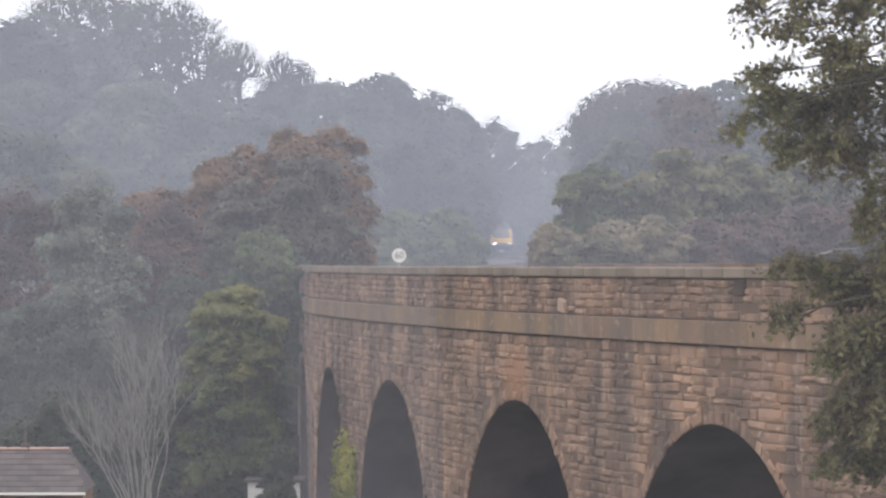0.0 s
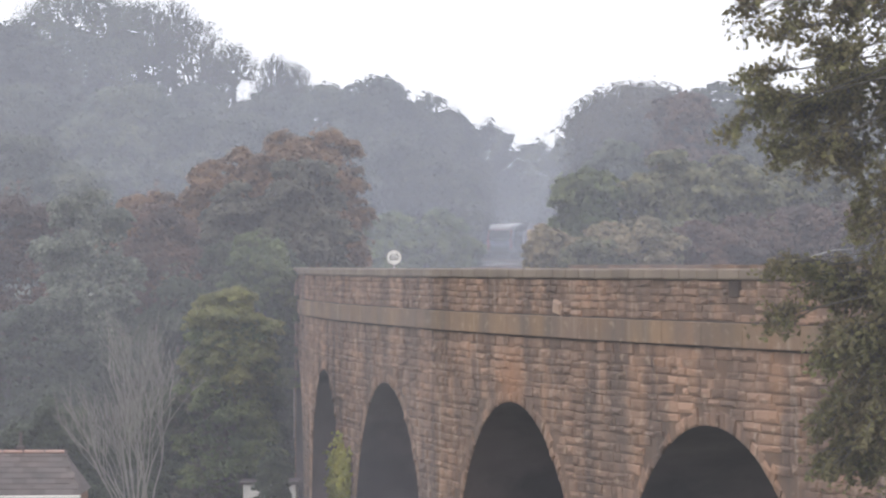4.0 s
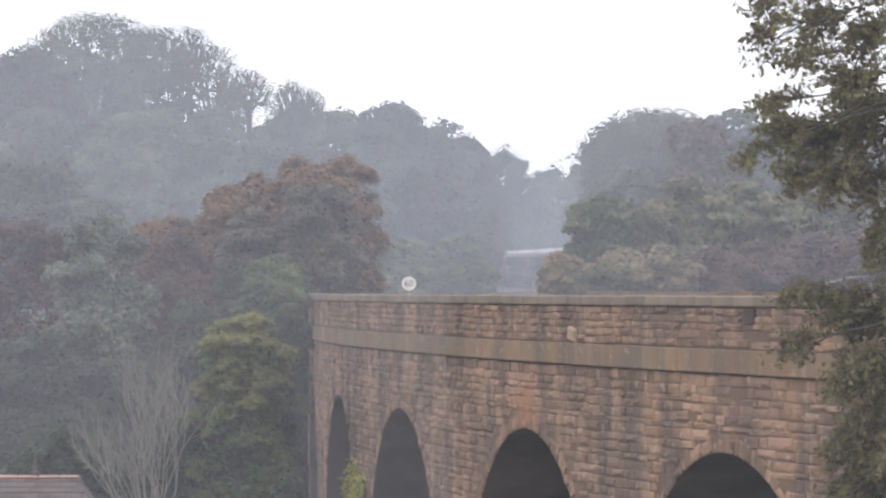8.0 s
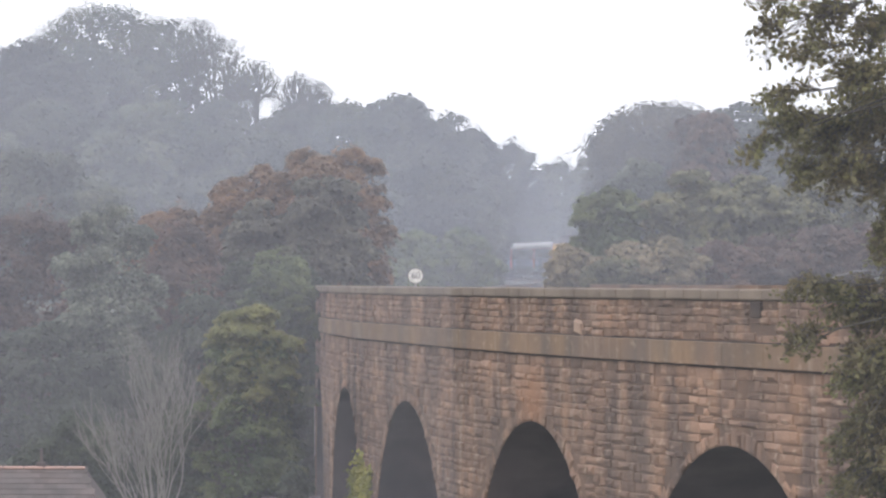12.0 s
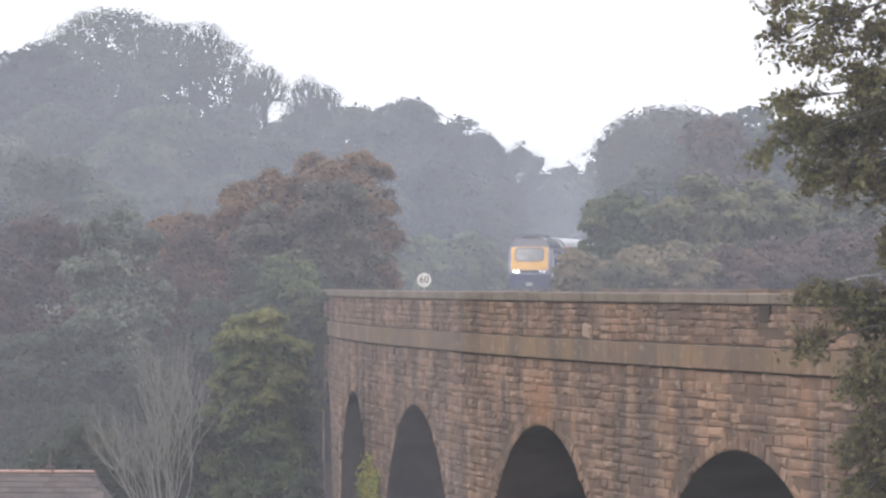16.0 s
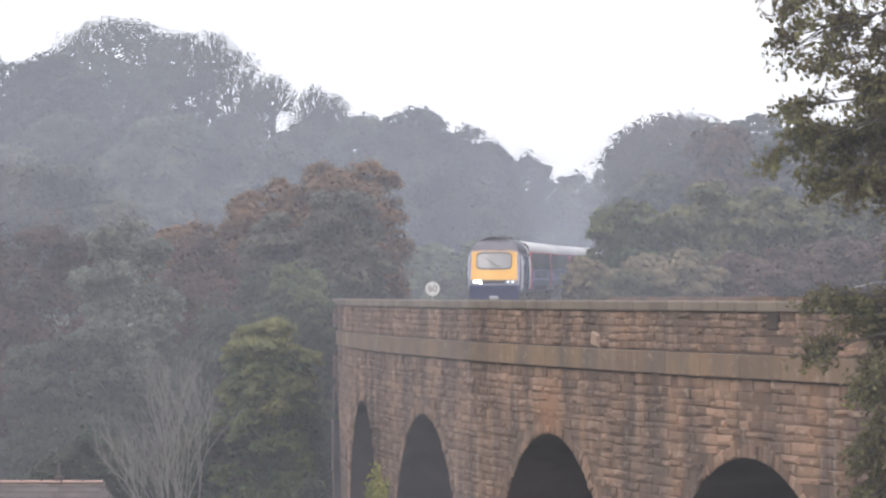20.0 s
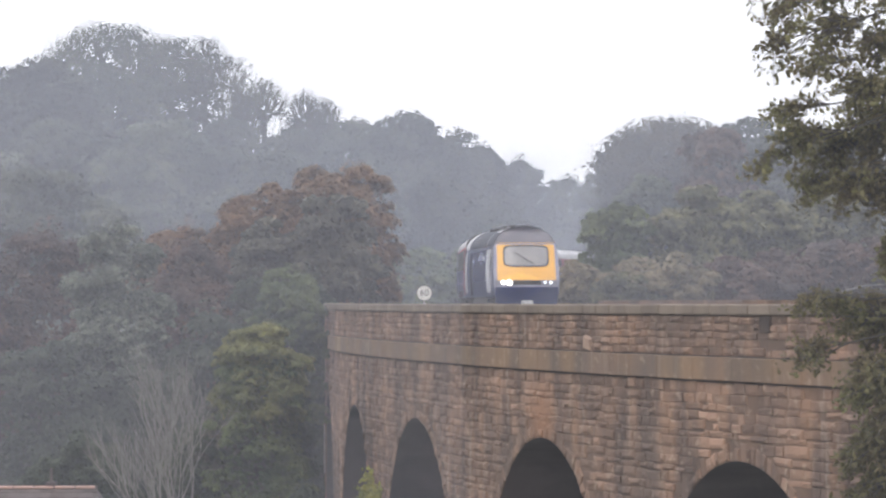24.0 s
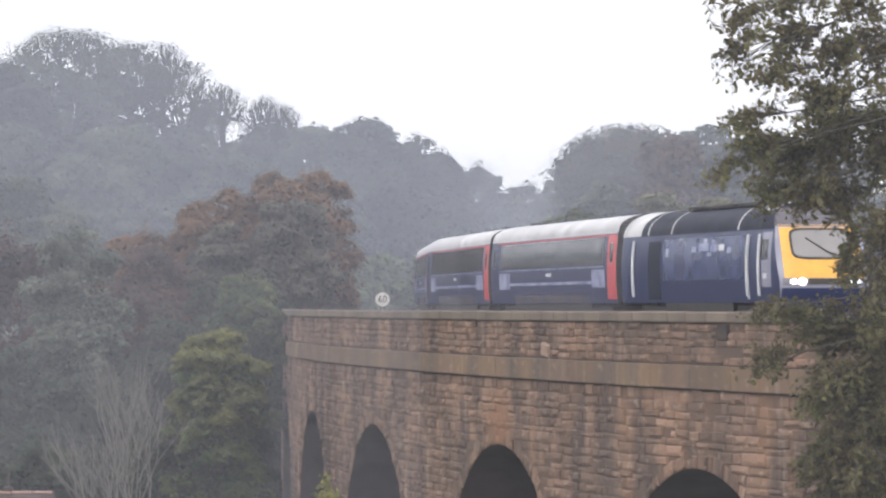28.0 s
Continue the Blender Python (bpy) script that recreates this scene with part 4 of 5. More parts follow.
def build_tree(x, y, top, wide, tall, kind, leaves, size, label, name="tree", category="tree"):
    """A broadleaved tree or bush: trunk, limbs, and a crown of boughs, each a heap of leafy tufts with gaps between.
    wide: crown radius; tall: crown height."""
    seed = int(abs(x * 131 + y * 17 + top * 7)) % 99991
    rng = np.random.default_rng(seed)
    z0 = ground(x, y) - 0.2
    tree = tagged(new(name), label, category)
    tree.location = (x, y, z0)
    middle = top - tall / 2 - z0
    least = min(wide, tall / 2)
    hill = kind == "hill"
    count = int(min(34, max(11, 9 + 8 * (tall / 2) / wide))) + (6 if wide > 4.5 else 0) + (10 if hill else 0)
    ways = spread_ways(count, -0.72, rng)
    boughs = []
    for d in ways:
        d = d / (math.hypot(d[0], d[1]) ** 2.3 + abs(d[2]) ** 2.3) ** (1 / 2.3)
        r = least * (rng.uniform(0.25, 0.36) if hill else rng.uniform(0.27, 0.44))
        inset = 1 - r / least * (1.0 if hill else 0.8)
        boughs.append((np.array([d[0] * wide, d[1] * wide, d[2] * tall / 2]) * inset * rng.uniform(0.93, 1.0) + np.array([0, 0, middle]), r, d))
    tufts = []
    for c, r, d in boughs:
        for e in spread_ways(11, -0.5, rng, 0.3):
            e = e * 0.9 + d * 0.45
            e /= np.linalg.norm(e)
            tufts.append((c + e * r * rng.uniform(0.65, 0.95) * np.array([1.1, 1.1, 0.8]), r * rng.uniform(0.30, 0.52)))
    share = np.array([r * r for _, r in tufts])
    share = share / share.sum() * leaves * 0.82
    pts, nrm = [], []
    for (c, r), n in zip(tufts, share):
        n = max(6, int(n))
        d = rng.normal(0, 1, (n, 3))
        d /= np.linalg.norm(d, axis=1)[:, None]
        d[:, 2] = np.where(d[:, 2] < -0.25, -d[:, 2] * 0.7, d[:, 2])
        far = rng.uniform(0.72, 1.08, (n, 1)) + (rng.random((n, 1)) < 0.06) * 0.35
        pts.append(c + d * r * far * np.array([1.2, 1.2, 0.72]))
        nrm.append(d + np.array([0, 0, 0.45]))
    # the leaves inside the crown, which close it
    n = int(leaves * 0.18)
    d = rng.normal(0, 1, (n, 3))
    d /= np.linalg.norm(d, axis=1)[:, None]
    pts.append(d * np.array([wide, wide, tall / 2]) * rng.uniform(0.55, 0.88, (n, 1)) + np.array([0, 0, middle]))
    nrm.append(d)
    pts, nrm = np.concatenate(pts), np.concatenate(nrm)
    # settle the crown's outline on its given size
    high, low = np.percentile(pts[:, 2], 99.5), np.percentile(pts[:, 2], 0.5)
    lift = (tall / (high - low), top - z0 - high * tall / (high - low))
    girth = wide / np.percentile(np.abs(pts[:, 0]), 98.5)
    pts = pts * np.array([girth, girth, lift[0]]) + np.array([0, 0, lift[1]])
    part("crown", leaf_mesh("crown", pts, nrm, size, LEAF[kind], seed, loose=0.32), None, tree)
    v, f = [], []
    rt = max(0.08, wide * 0.045)
    fork = max(middle - tall * 0.3, middle * 0.2)
    add_tube(v, f, [(0, 0, 0), (wide * 0.02, 0, fork * 0.5), (0, wide * 0.02, fork), (0, 0, middle)], [rt * 1.5, rt * 1.1, rt, rt * 0.5], 8)
    for c, r, d in boughs:
        s = Vector((0, 0, fork + (middle - fork) * rng.uniform(0, 0.8)))
        c = Vector(c)
        add_tube(v, f, [s, s.lerp(c, 0.5) + Vector((0, 0, tall * 0.05)), c], [rt * 0.45, rt * 0.28, rt * 0.1], 5)
    part("trunk", mesh_of("trunk", v, f, BARK), None, tree, "grey trunk and limbs")
    return tree


def build_open_tree(x, y, top, wide, tall, kind, clump, size, label, low=0.05, tips=420, stout=1.0):
    """A tree whose limbs show: they fork four times towards a thin, domed shell of twigs and sparse leaves.
    wide, tall: radius and height of the dome over its fork; clump: leaves on each twig."""
    seed = int(abs(x * 131 + y * 17 + top * 7)) % 99991
    rng = np.random.default_rng(seed)
    z0 = ground(x, y) - 0.2
    tree = tagged(new("tree"), label, "tree")
    tree.location = (x, y, z0)
    fork = Vector((0, 0, top - tall - z0))
    limbs, twigs = ([], []), ([], [])
    add_tube(*limbs, [(0, 0, 0), (0.15, 0.1, fork.z * 0.5), fork], [0.5 * stout, 0.38 * stout, 0.3 * stout], 7)
    before = [(np.array([0.0, 0.0, 1.0]), fork)]
    for level, (n, reach, thick) in enumerate(((7, 0.36, 0.17), (26, 0.62, 0.095), (110, 0.83, 0.055), (tips, 1.0, 0.03))):
        here = []
        for d in spread_ways(n, low - 0.1 * (level < 2), rng, 0.14):
            r = reach * rng.uniform(0.9, 1.06)
            p = fork + Vector((d[0] * wide * r, d[1] * wide * r, d[2] * tall * r))
            way, root = max(before, key=lambda b: float(np.dot(b[0], d)))
            bend = root.lerp(p, 0.5) + Vector(rng.normal(0, 0.05, 3)) * (p - root).length + Vector((0, 0, 0.05 * (p - root).length))
            add_tube(*(limbs if level < 2 else twigs), [root, bend, p], [thick * 1.5 * stout, thick * 1.2 * stout, thick * 0.8 * stout], 5 if level < 2 else 3)
            here.append((d, p))
        before = here
    ends = np.array([list(p) for _, p in before])
    out = np.array([d for d, _ in before])
    spread = 0.075 * min(wide, tall) + 0.25
    pts = np.repeat(ends, clump, 0) + rng.normal(0, 1, (len(ends) * clump, 3)) * spread * np.array([1.2, 1.2, 0.55])
    part("crown", leaf_mesh("crown", pts, np.repeat(out, clump, 0) + np.array([0, 0, 0.4]), size, LEAF[kind], seed, loose=0.5), None, tree, "thin shell of leaves")
    part("limbs", mesh_of("limbs", *limbs, BARK), None, tree, "grey trunk and forked limbs")
    tagged(part("twigs", mesh_of("twigs", *twigs, BARK), None, tree), kind="stuff")
    return tree


# place (x, y), top of the crown, radius and height of the crown
build_tree(-37.9, 418, 49.1, 8.7, 19.1, "hill", 12150, 0.39, "tall grey-green woodland tree in mist")
build_tree(-41.4, 400, 48.6, 5.7, 18.9, "hill", 10800, 0.40, "tall grey-green woodland tree in mist")
build_tree(-47.1, 400, 48.0, 5.1, 17.1, "hill", 7560, 0.40, "tall grey-green woodland tree in mist")
build_tree(-32.2, 430, 48.9, 5.6, 18.8, "hill", 10125, 0.39, "tall grey-green woodland tree in mist")
build_tree(-24.2, 415, 43.2, 4.2, 14.0, "hill", 9720, 0.40, "tall grey-green woodland tree in mist")
build_tree(-16.6, 410, 41.9, 5.0, 15.5, "hill", 9720, 0.40, "tall grey-green woodland tree in mist")
build_tree(-10.5, 400, 42.3, 4.6, 16.0, "hill", 9720, 0.40, "tall grey-green woodland tree in mist")
build_tree(-5.3, 395, 42.8, 5.1, 17.7, "hill", 11880, 0.40, "tall grey-green woodland tree in mist")
build_tree(-0.5, 400, 41.1, 4.0, 16.0, "hill", 9720, 0.40, "tall grey-green woodland tree in mist")
build_tree(2.2, 410, 40.2, 3.0, 15.0, "hill", 8640, 0.40, "tall grey-green woodland tree in mist")
build_tree(7.6, 500, 41.9, 3.3, 17.9, "hill", 8640, 0.44, "tall grey-green woodland tree in mist")
build_tree(9.6, 495, 40.7, 2.3, 16.7, "hill", 5400, 0.37, "tall grey-green woodland tree in mist")
build_tree(16.1, 560, 41.3, 5.2, 17.3, "hill", 8640, 0.53, "tall grey-green woodland tree in mist")
build_tree(19.7, 540, 41.4, 4.2, 17.4, "hill", 8640, 0.53, "tall grey-green woodland tree in mist")
build_tree(-36.2, 360, 40.5, 7.7, 17.5, "hill", 14040, 0.37, "tall grey-green woodland tree in mist")
build_tree(-26.6, 355, 40.2, 7.1, 17.2, "hill", 14040, 0.37, "tall grey-green woodland tree in mist")
build_tree(-18.2, 350, 37.5, 6.0, 14.5, "hill", 12960, 0.37, "tall grey-green woodland tree in mist")
build_tree(-9.2, 350, 36.0, 5.0, 13.0, "hill", 11880, 0.37, "tall grey-green woodland tree in mist")
build_tree(-2.2, 355, 35.2, 4.8, 12.2, "hill", 11880, 0.37, "tall grey-green woodland tree in mist")
build_tree(2.7, 372, 33.3, 2.4, 9.8, "hill", 8640, 0.37, "tall grey-green woodland tree in mist")
build_tree(4.9, 405, 36.7, 1.7, 10.4, "hill", 5400, 0.34, "tall grey-green woodland tree in mist")
build_tree(-41.6, 345, 37.3, 5.4, 14.3, "hill", 8640, 0.37, "tall grey-green woodland tree in mist")
build_tree(-0.2, 300, 28.3, 4.1, 6.0, "green", 5250, 0.4, "leafy green bush beside the viaduct", name="bush", category="bush")
build_tree(-3.9, 290, 27.7, 3.3, 5.4, "green", 4500, 0.4, "leafy green bush beside the viaduct", name="bush", category="bush")
build_tree(2.7, 330, 26.4, 1.9, 3.5, "green", 2700, 0.4, "leafy green bush beside the viaduct", name="bush", category="bush")
build_tree(18.6, 336, 36.6, 5.2, 11.6, "hill", 14040, 0.37, "tall grey-green woodland tree in mist")
build_tree(19.3, 300, 37.0, 3.4, 12.2, "brown", 6500, 0.45, "dull brown autumn tree on the slope")
build_tree(13.9, 335, 37.2, 2.4, 12.2, "hill", 7560, 0.34, "tall grey-green woodland tree in mist")
build_tree(22.9, 310, 38.2, 3.8, 13.3, "dark", 5850, 0.45, "dense dark green tree in the valley")
build_tree(26.4, 300, 36.9, 5.1, 12.9, "hill", 11880, 0.34, "tall grey-green woodland tree in mist")
build_tree(32.0, 300, 37.3, 5.1, 13.3, "hill", 11880, 0.34, "tall grey-green woodland tree in mist")
build_tree(14.8, 240, 30.9, 3.4, 7.6, "olive", 12375, 0.28, "low olive bush beside the railway", name="bush", category="bush")
build_tree(9.6, 238, 29.8, 2.2, 6.5, "green", 10125, 0.28, "leafy green bush beside the viaduct", name="bush", category="bush")
build_tree(18.8, 245, 30.8, 3.0, 7.5, "olive", 10125, 0.28, "low olive bush beside the railway", name="bush", category="bush")
build_tree(23.4, 250, 30.8, 3.2, 7.5, "olive", 10125, 0.28, "low olive bush beside the railway", name="bush", category="bush")
build_tree(10.9, 208, 26.6, 2.8, 3.5, "tan", 12375, 0.22, "tan-coloured seeding shrub bush beside the railway", name="bush", category="bush")
build_tree(7.3, 218, 25.9, 1.4, 3.2, "tan", 7875, 0.22, "tan-coloured seeding shrub bush beside the railway", name="bush", category="bush")
build_tree(6.3, 218, 26.3, 1.0, 3.5, "tan", 7000, 0.2, "tan-coloured seeding shrub bush beside the railway", name="bush", category="bush")
build_tree(8.6, 206, 25.5, 1.8, 2.4, "olive", 6750, 0.21, "low olive bush beside the railway", name="bush", category="bush")
build_tree(19.4, 220, 27.3, 3.8, 4.6, "brown", 12375, 0.24, "dull brown autumn bush on the slope", name="bush", category="bush")
build_tree(23.1, 220, 27.4, 3.5, 4.6, "brown", 12375, 0.24, "dull brown autumn bush on the slope", name="bush", category="bush")
build_tree(15.3, 212, 26.4, 2.7, 3.6, "brown", 10125, 0.22, "dull brown autumn bush on the slope", name="bush", category="bush")
build_tree(-7.3, 215, 31.2, 3.4, 10.2, "rust", 16000, 0.22, "broad tree turning rust brown in autumn")
build_tree(-10.2, 216, 30.4, 3.1, 9.4, "rust", 9500, 0.26, "broad tree turning rust brown in autumn")
build_tree(-5.7, 222, 31.6, 2.4, 10.1, "rust", 16575, 0.19, "broad tree turning rust brown in autumn")
build_tree(-11.6, 212, 29.1, 2.7, 8.1, "rust", 19890, 0.19, "broad tree turning rust brown in autumn")
build_tree(-15.2, 215, 28.0, 2.5, 7.7, "rust", 14917, 0.19, "broad tree turning rust brown in autumn")
build_tree(-20.2, 195, 27.4, 3.3, 15.1, "brown", 33345, 0.179, "dull brown autumn tree on the slope")
build_tree(-22.6, 190, 27.0, 2.4, 14.4, "brown", 18525, 0.179, "dull brown autumn tree on the slope")
build_tree(-15.5, 180, 27.5, 2.4, 10.7, "pale", 27787, 0.156, "tree with silvery green leaves in the valley")
build_tree(-13.3, 192, 27.0, 2.7, 14.5, "brown", 29640, 0.172, "dull brown autumn tree on the slope")
build_tree(-17.6, 170, 22.3, 2.7, 9.7, "dark", 27787, 0.156, "dense dark green tree in the valley")
build_tree(-14.3, 172, 21.1, 3.1, 8.8, "dark", 29640, 0.156, "dense dark green tree in the valley")
build_tree(-11.3, 178, 23.5, 2.2, 11.7, "dark", 25935, 0.156, "dense dark green tree in the valley")
build_tree(-9.6, 190, 25.1, 1.9, 11.4, "dark", 22230, 0.156, "dense dark green tree in the valley")
build_tree(-7.3, 172, 25.4, 1.8, 7.3, "green", 24082, 0.133, "leafy green tree beside the viaduct")
build_tree(-7.5, 149, 23.2, 1.75, 4.2, "yellow", 24000, 0.109, "yellow-green leafy tree in front of the viaduct")
# crown added inside the yellow tree, to turn its lower part greener
build_tree(-7.5, 149, 22.3, 1.9, 8.7, "green", 30000, 0.117, "leafy green tree beside the viaduct")
build_tree(-7.2, 194, 24.9, 1.4, 13.0, "dark", 22230, 0.133, "dense dark green tree in the valley")
build_tree(-6.95, 152, 21.4, 1.4, 8.9, "dark", 29640, 0.125, "dense dark green tree in the valley")
build_tree(-9.7, 150, 19.3, 1.9, 6.6, "dark", 22230, 0.133, "dense dark green tree in the valley")
build_tree(-14.2, 150, 18.9, 2.4, 7.3, "dark", 22230, 0.133, "dense dark green tree in the valley")
build_tree(11.9, 500, 35.4, 4.3, 14.3, "hill", 8640, 0.47, "tall grey-green woodland tree in mist")
build_tree(15.2, 470, 34.7, 4.0, 13.4, "hill", 8640, 0.47, "tall grey-green woodland tree in mist")
build_tree(8.6, 500, 34.0, 3.2, 12.9, "hill", 7560, 0.40, "tall grey-green woodland tree in mist")
build_tree(14.4, 300, 33.4, 3.0, 9.4, "hill", 9720, 0.34, "tall grey-green woodland tree in mist")
build_tree(-5.5, 141, 17.4, 0.7, 4.0, "dark", 10687, 0.133, "dense dark green bush in the valley", name="bush", category="bush")
build_tree(-8.2, 150, 20.4, 2.0, 7.9, "dull", 29640, 0.125, "dull olive autumn tree below the rusty crowns")
build_tree(-3.4, 445, 41.5, 5.1, 17.5, "hill", 7425, 0.43, "tall grey-green woodland tree in mist")
build_tree(-11.1, 445, 42.1, 6.4, 18.1, "hill", 8100, 0.43, "tall grey-green woodland tree in mist")
build_tree(21.0, 352, 37.4, 4.8, 13.4, "hill", 8775, 0.39, "tall grey-green woodland tree in mist")
build_tree(16.2, 348, 36.7, 3.5, 12.7, "hill", 6750, 0.39, "tall grey-green woodland tree in mist")
build_tree(-36.7, 440, 48.5, 10.1, 22.0, "hill", 9450, 0.43, "tall grey-green woodland tree in mist")
build_tree(-16.6, 427, 43.3, 2.6, 14.3, "hill", 6075, 0.36, "tall grey-green woodland tree in mist")
build_tree(-14.5, 424, 42.9, 2.1, 14.0, "hill", 4725, 0.36, "tall grey-green woodland tree in mist")
build_tree(-6.7, 209, 29.6, 2.7, 8.0, "dull", 14000, 0.23, "dull olive autumn tree below the rusty crowns")
build_tree(-10.1, 208, 28.4, 2.3, 7.1, "dull", 12000, 0.23, "dull olive autumn tree below the rusty crowns")
build_tree(5.5, 440, 35.6, 2.0, 9.1, "hill", 6075, 0.43, "tall grey-green woodland tree in mist")
build_tree(-32.3, 300, 34.2, 6.0, 11.9, "hill", 16200, 0.29, "tall grey-green woodland tree in mist")
build_tree(-26.8, 296, 31.8, 4.0, 9.5, "hill", 12150, 0.29, "tall grey-green woodland tree in mist")
build_tree(-5.9, 452, 44.5, 5.0, 18.0, "hill", 8100, 0.47, "tall grey-green woodland tree in mist")
build_tree(-46.1, 446, 50.5, 5.9, 13.8, "hill", 6750, 0.47, "tall grey-green woodland tree in mist")
build_tree(3.0, 452, 40.7, 3.2, 14.1, "hill", 5400, 0.47, "tall grey-green woodland tree in mist")
build_tree(-6.7, 188, 17.6, 1.7, 8.5, "dark", 13500, 0.148, "dense dark green bush in the valley", name="bush", category="bush")

build_tree(-6.5, 187.5, 20.5, 1.3, 9.5, "dark", 13500, 0.140, "dense dark green tree in the valley")

# skyline trees whose branches show against the sky
MISTY = "open-crowned misty tree with fine branches against the sky"
DOMED = "broad domed tree with gaps under its crown, in mist"
build_open_tree(-37.4, 425, 53.8, 7.0, 6.2, "hill", 13, 0.25, MISTY, low=0.14, tips=560)
build_open_tree(-31.4, 432, 52.8, 4.4, 6.6, "hill", 13, 0.24, MISTY, low=0.05)
build_open_tree(-28.2, 440, 53.8, 3.0, 6.0, "hill", 5, 0.2, MISTY, low=0.15, tips=240)
build_open_tree(-25.4, 428, 51.2, 4.6, 9.2, "hill", 6, 0.2, MISTY, low=0.1, tips=400)
build_open_tree(-23.4, 424, 47.6, 3.0, 8.0, "hill", 4, 0.2, MISTY, low=0.2, tips=280)
build_open_tree(-20.9, 426, 48.0, 2.7, 4.6, "hill", 6, 0.18, MISTY, low=0.2, tips=260)
build_open_tree(-16.4, 425, 46.9, 2.5, 6.5, "hill", 6, 0.17, MISTY, low=0.35, tips=240)
build_open_tree(-14.3, 428, 46.1, 2.1, 5.6, "hill", 6, 0.17, MISTY, low=0.35, tips=200)
build_open_tree(17.5, 328, 38.9, 5.6, 4.4, "dome", 22, 0.24, DOMED, low=-0.05, tips=520)
build_open_tree(14.2, 326, 36.4, 2.3, 3.4, "dome", 18, 0.22, DOMED, low=-0.1, tips=240)


def build_bare_shrub(x, y, top, seed):
    """A leafless coppiced shrub: pale crooked stems that fan out from one stool and fork again and again."""
    rng = random.Random(seed)
    shrub = tagged(new("bare_shrub"), "leafless shrub with many pale crooked forking stems", "shrub")
    z0 = ground(x, y) - 0.2
    shrub.location = (x, y, z0)
    height = top - z0
    base_z = height - 7.4

    def grow(v, f, p, way, length, r, depth):
        pts = [p]
        for i in range(4):
            way = (way + Vector((rng.uniform(-0.24, 0.24), rng.uniform(-0.2, 0.2), 0.1))).normalized()
            pts.append(pts[-1] + way * length / 4)
        add_tube(v, f, pts, [r * (1 - 0.13 * i) for i in range(5)], 5 if depth else 3)
        if depth:
            for i in ((2, 3, 4, 4) if depth > 1 else (1, 2, 3, 4, 4)):
                side = Vector((rng.uniform(-0.6, 0.6), rng.uniform(-0.5, 0.5), rng.uniform(-0.05, 0.3)))
                grow(v, f, pts[i], (way + side).normalized(), length * rng.uniform(0.42, 0.66), r * 0.5, depth - 1)

    for k in range(18):
        u = -1 + 2 * (k + rng.uniform(0.1, 0.9)) / 18
        v, f = [], []
        reach = (2.5 if u < 0 else 3.7) * rng.uniform(0.85, 1.0)
        way = Vector((u * 0.52 - 0.04 if u < 0 else u * 0.12 - 0.05, rng.uniform(-0.3, 0.3), 1)).normalized()
        grow(v, f, Vector((u * 0.6 - 0.1, rng.uniform(-0.3, 0.3), base_z)), way, reach, 0.036, 3)
        part("stem", mesh_of("stem", v, f, PALE_TWIG), None, shrub)
    v, f = [], []
    add_tube(v, f, [(0, 0, 0), (0, 0, base_z * 0.6), (0, 0, base_z + 0.1)], [0.3, 0.24, 0.4], 8)
    part("stool", mesh_of("stool", v, f, BARK), None, shrub)


def build_dead_branch():
    v, f = [], []
    add_tube(v, f, [(18.4, 197.0, ground(18.4, 197) - 0.2), (18.5, 197.0, 24.2), (19.3, 197.0, 24.55), (20.2, 197.0, 24.8), (21.2, 197.0, 24.85)], [0.07, 0.06, 0.05, 0.04, 0.025], 6)
    branch = tagged(new("dead_branch"), "pale leaning dead branch above the bushes", "branch")
    part("stem", mesh_of("stem", v, f, PALE_TWIG), None, branch)


build_dead_branch()
build_bare_shrub(-10.25, 139.0, 22.9, 11)


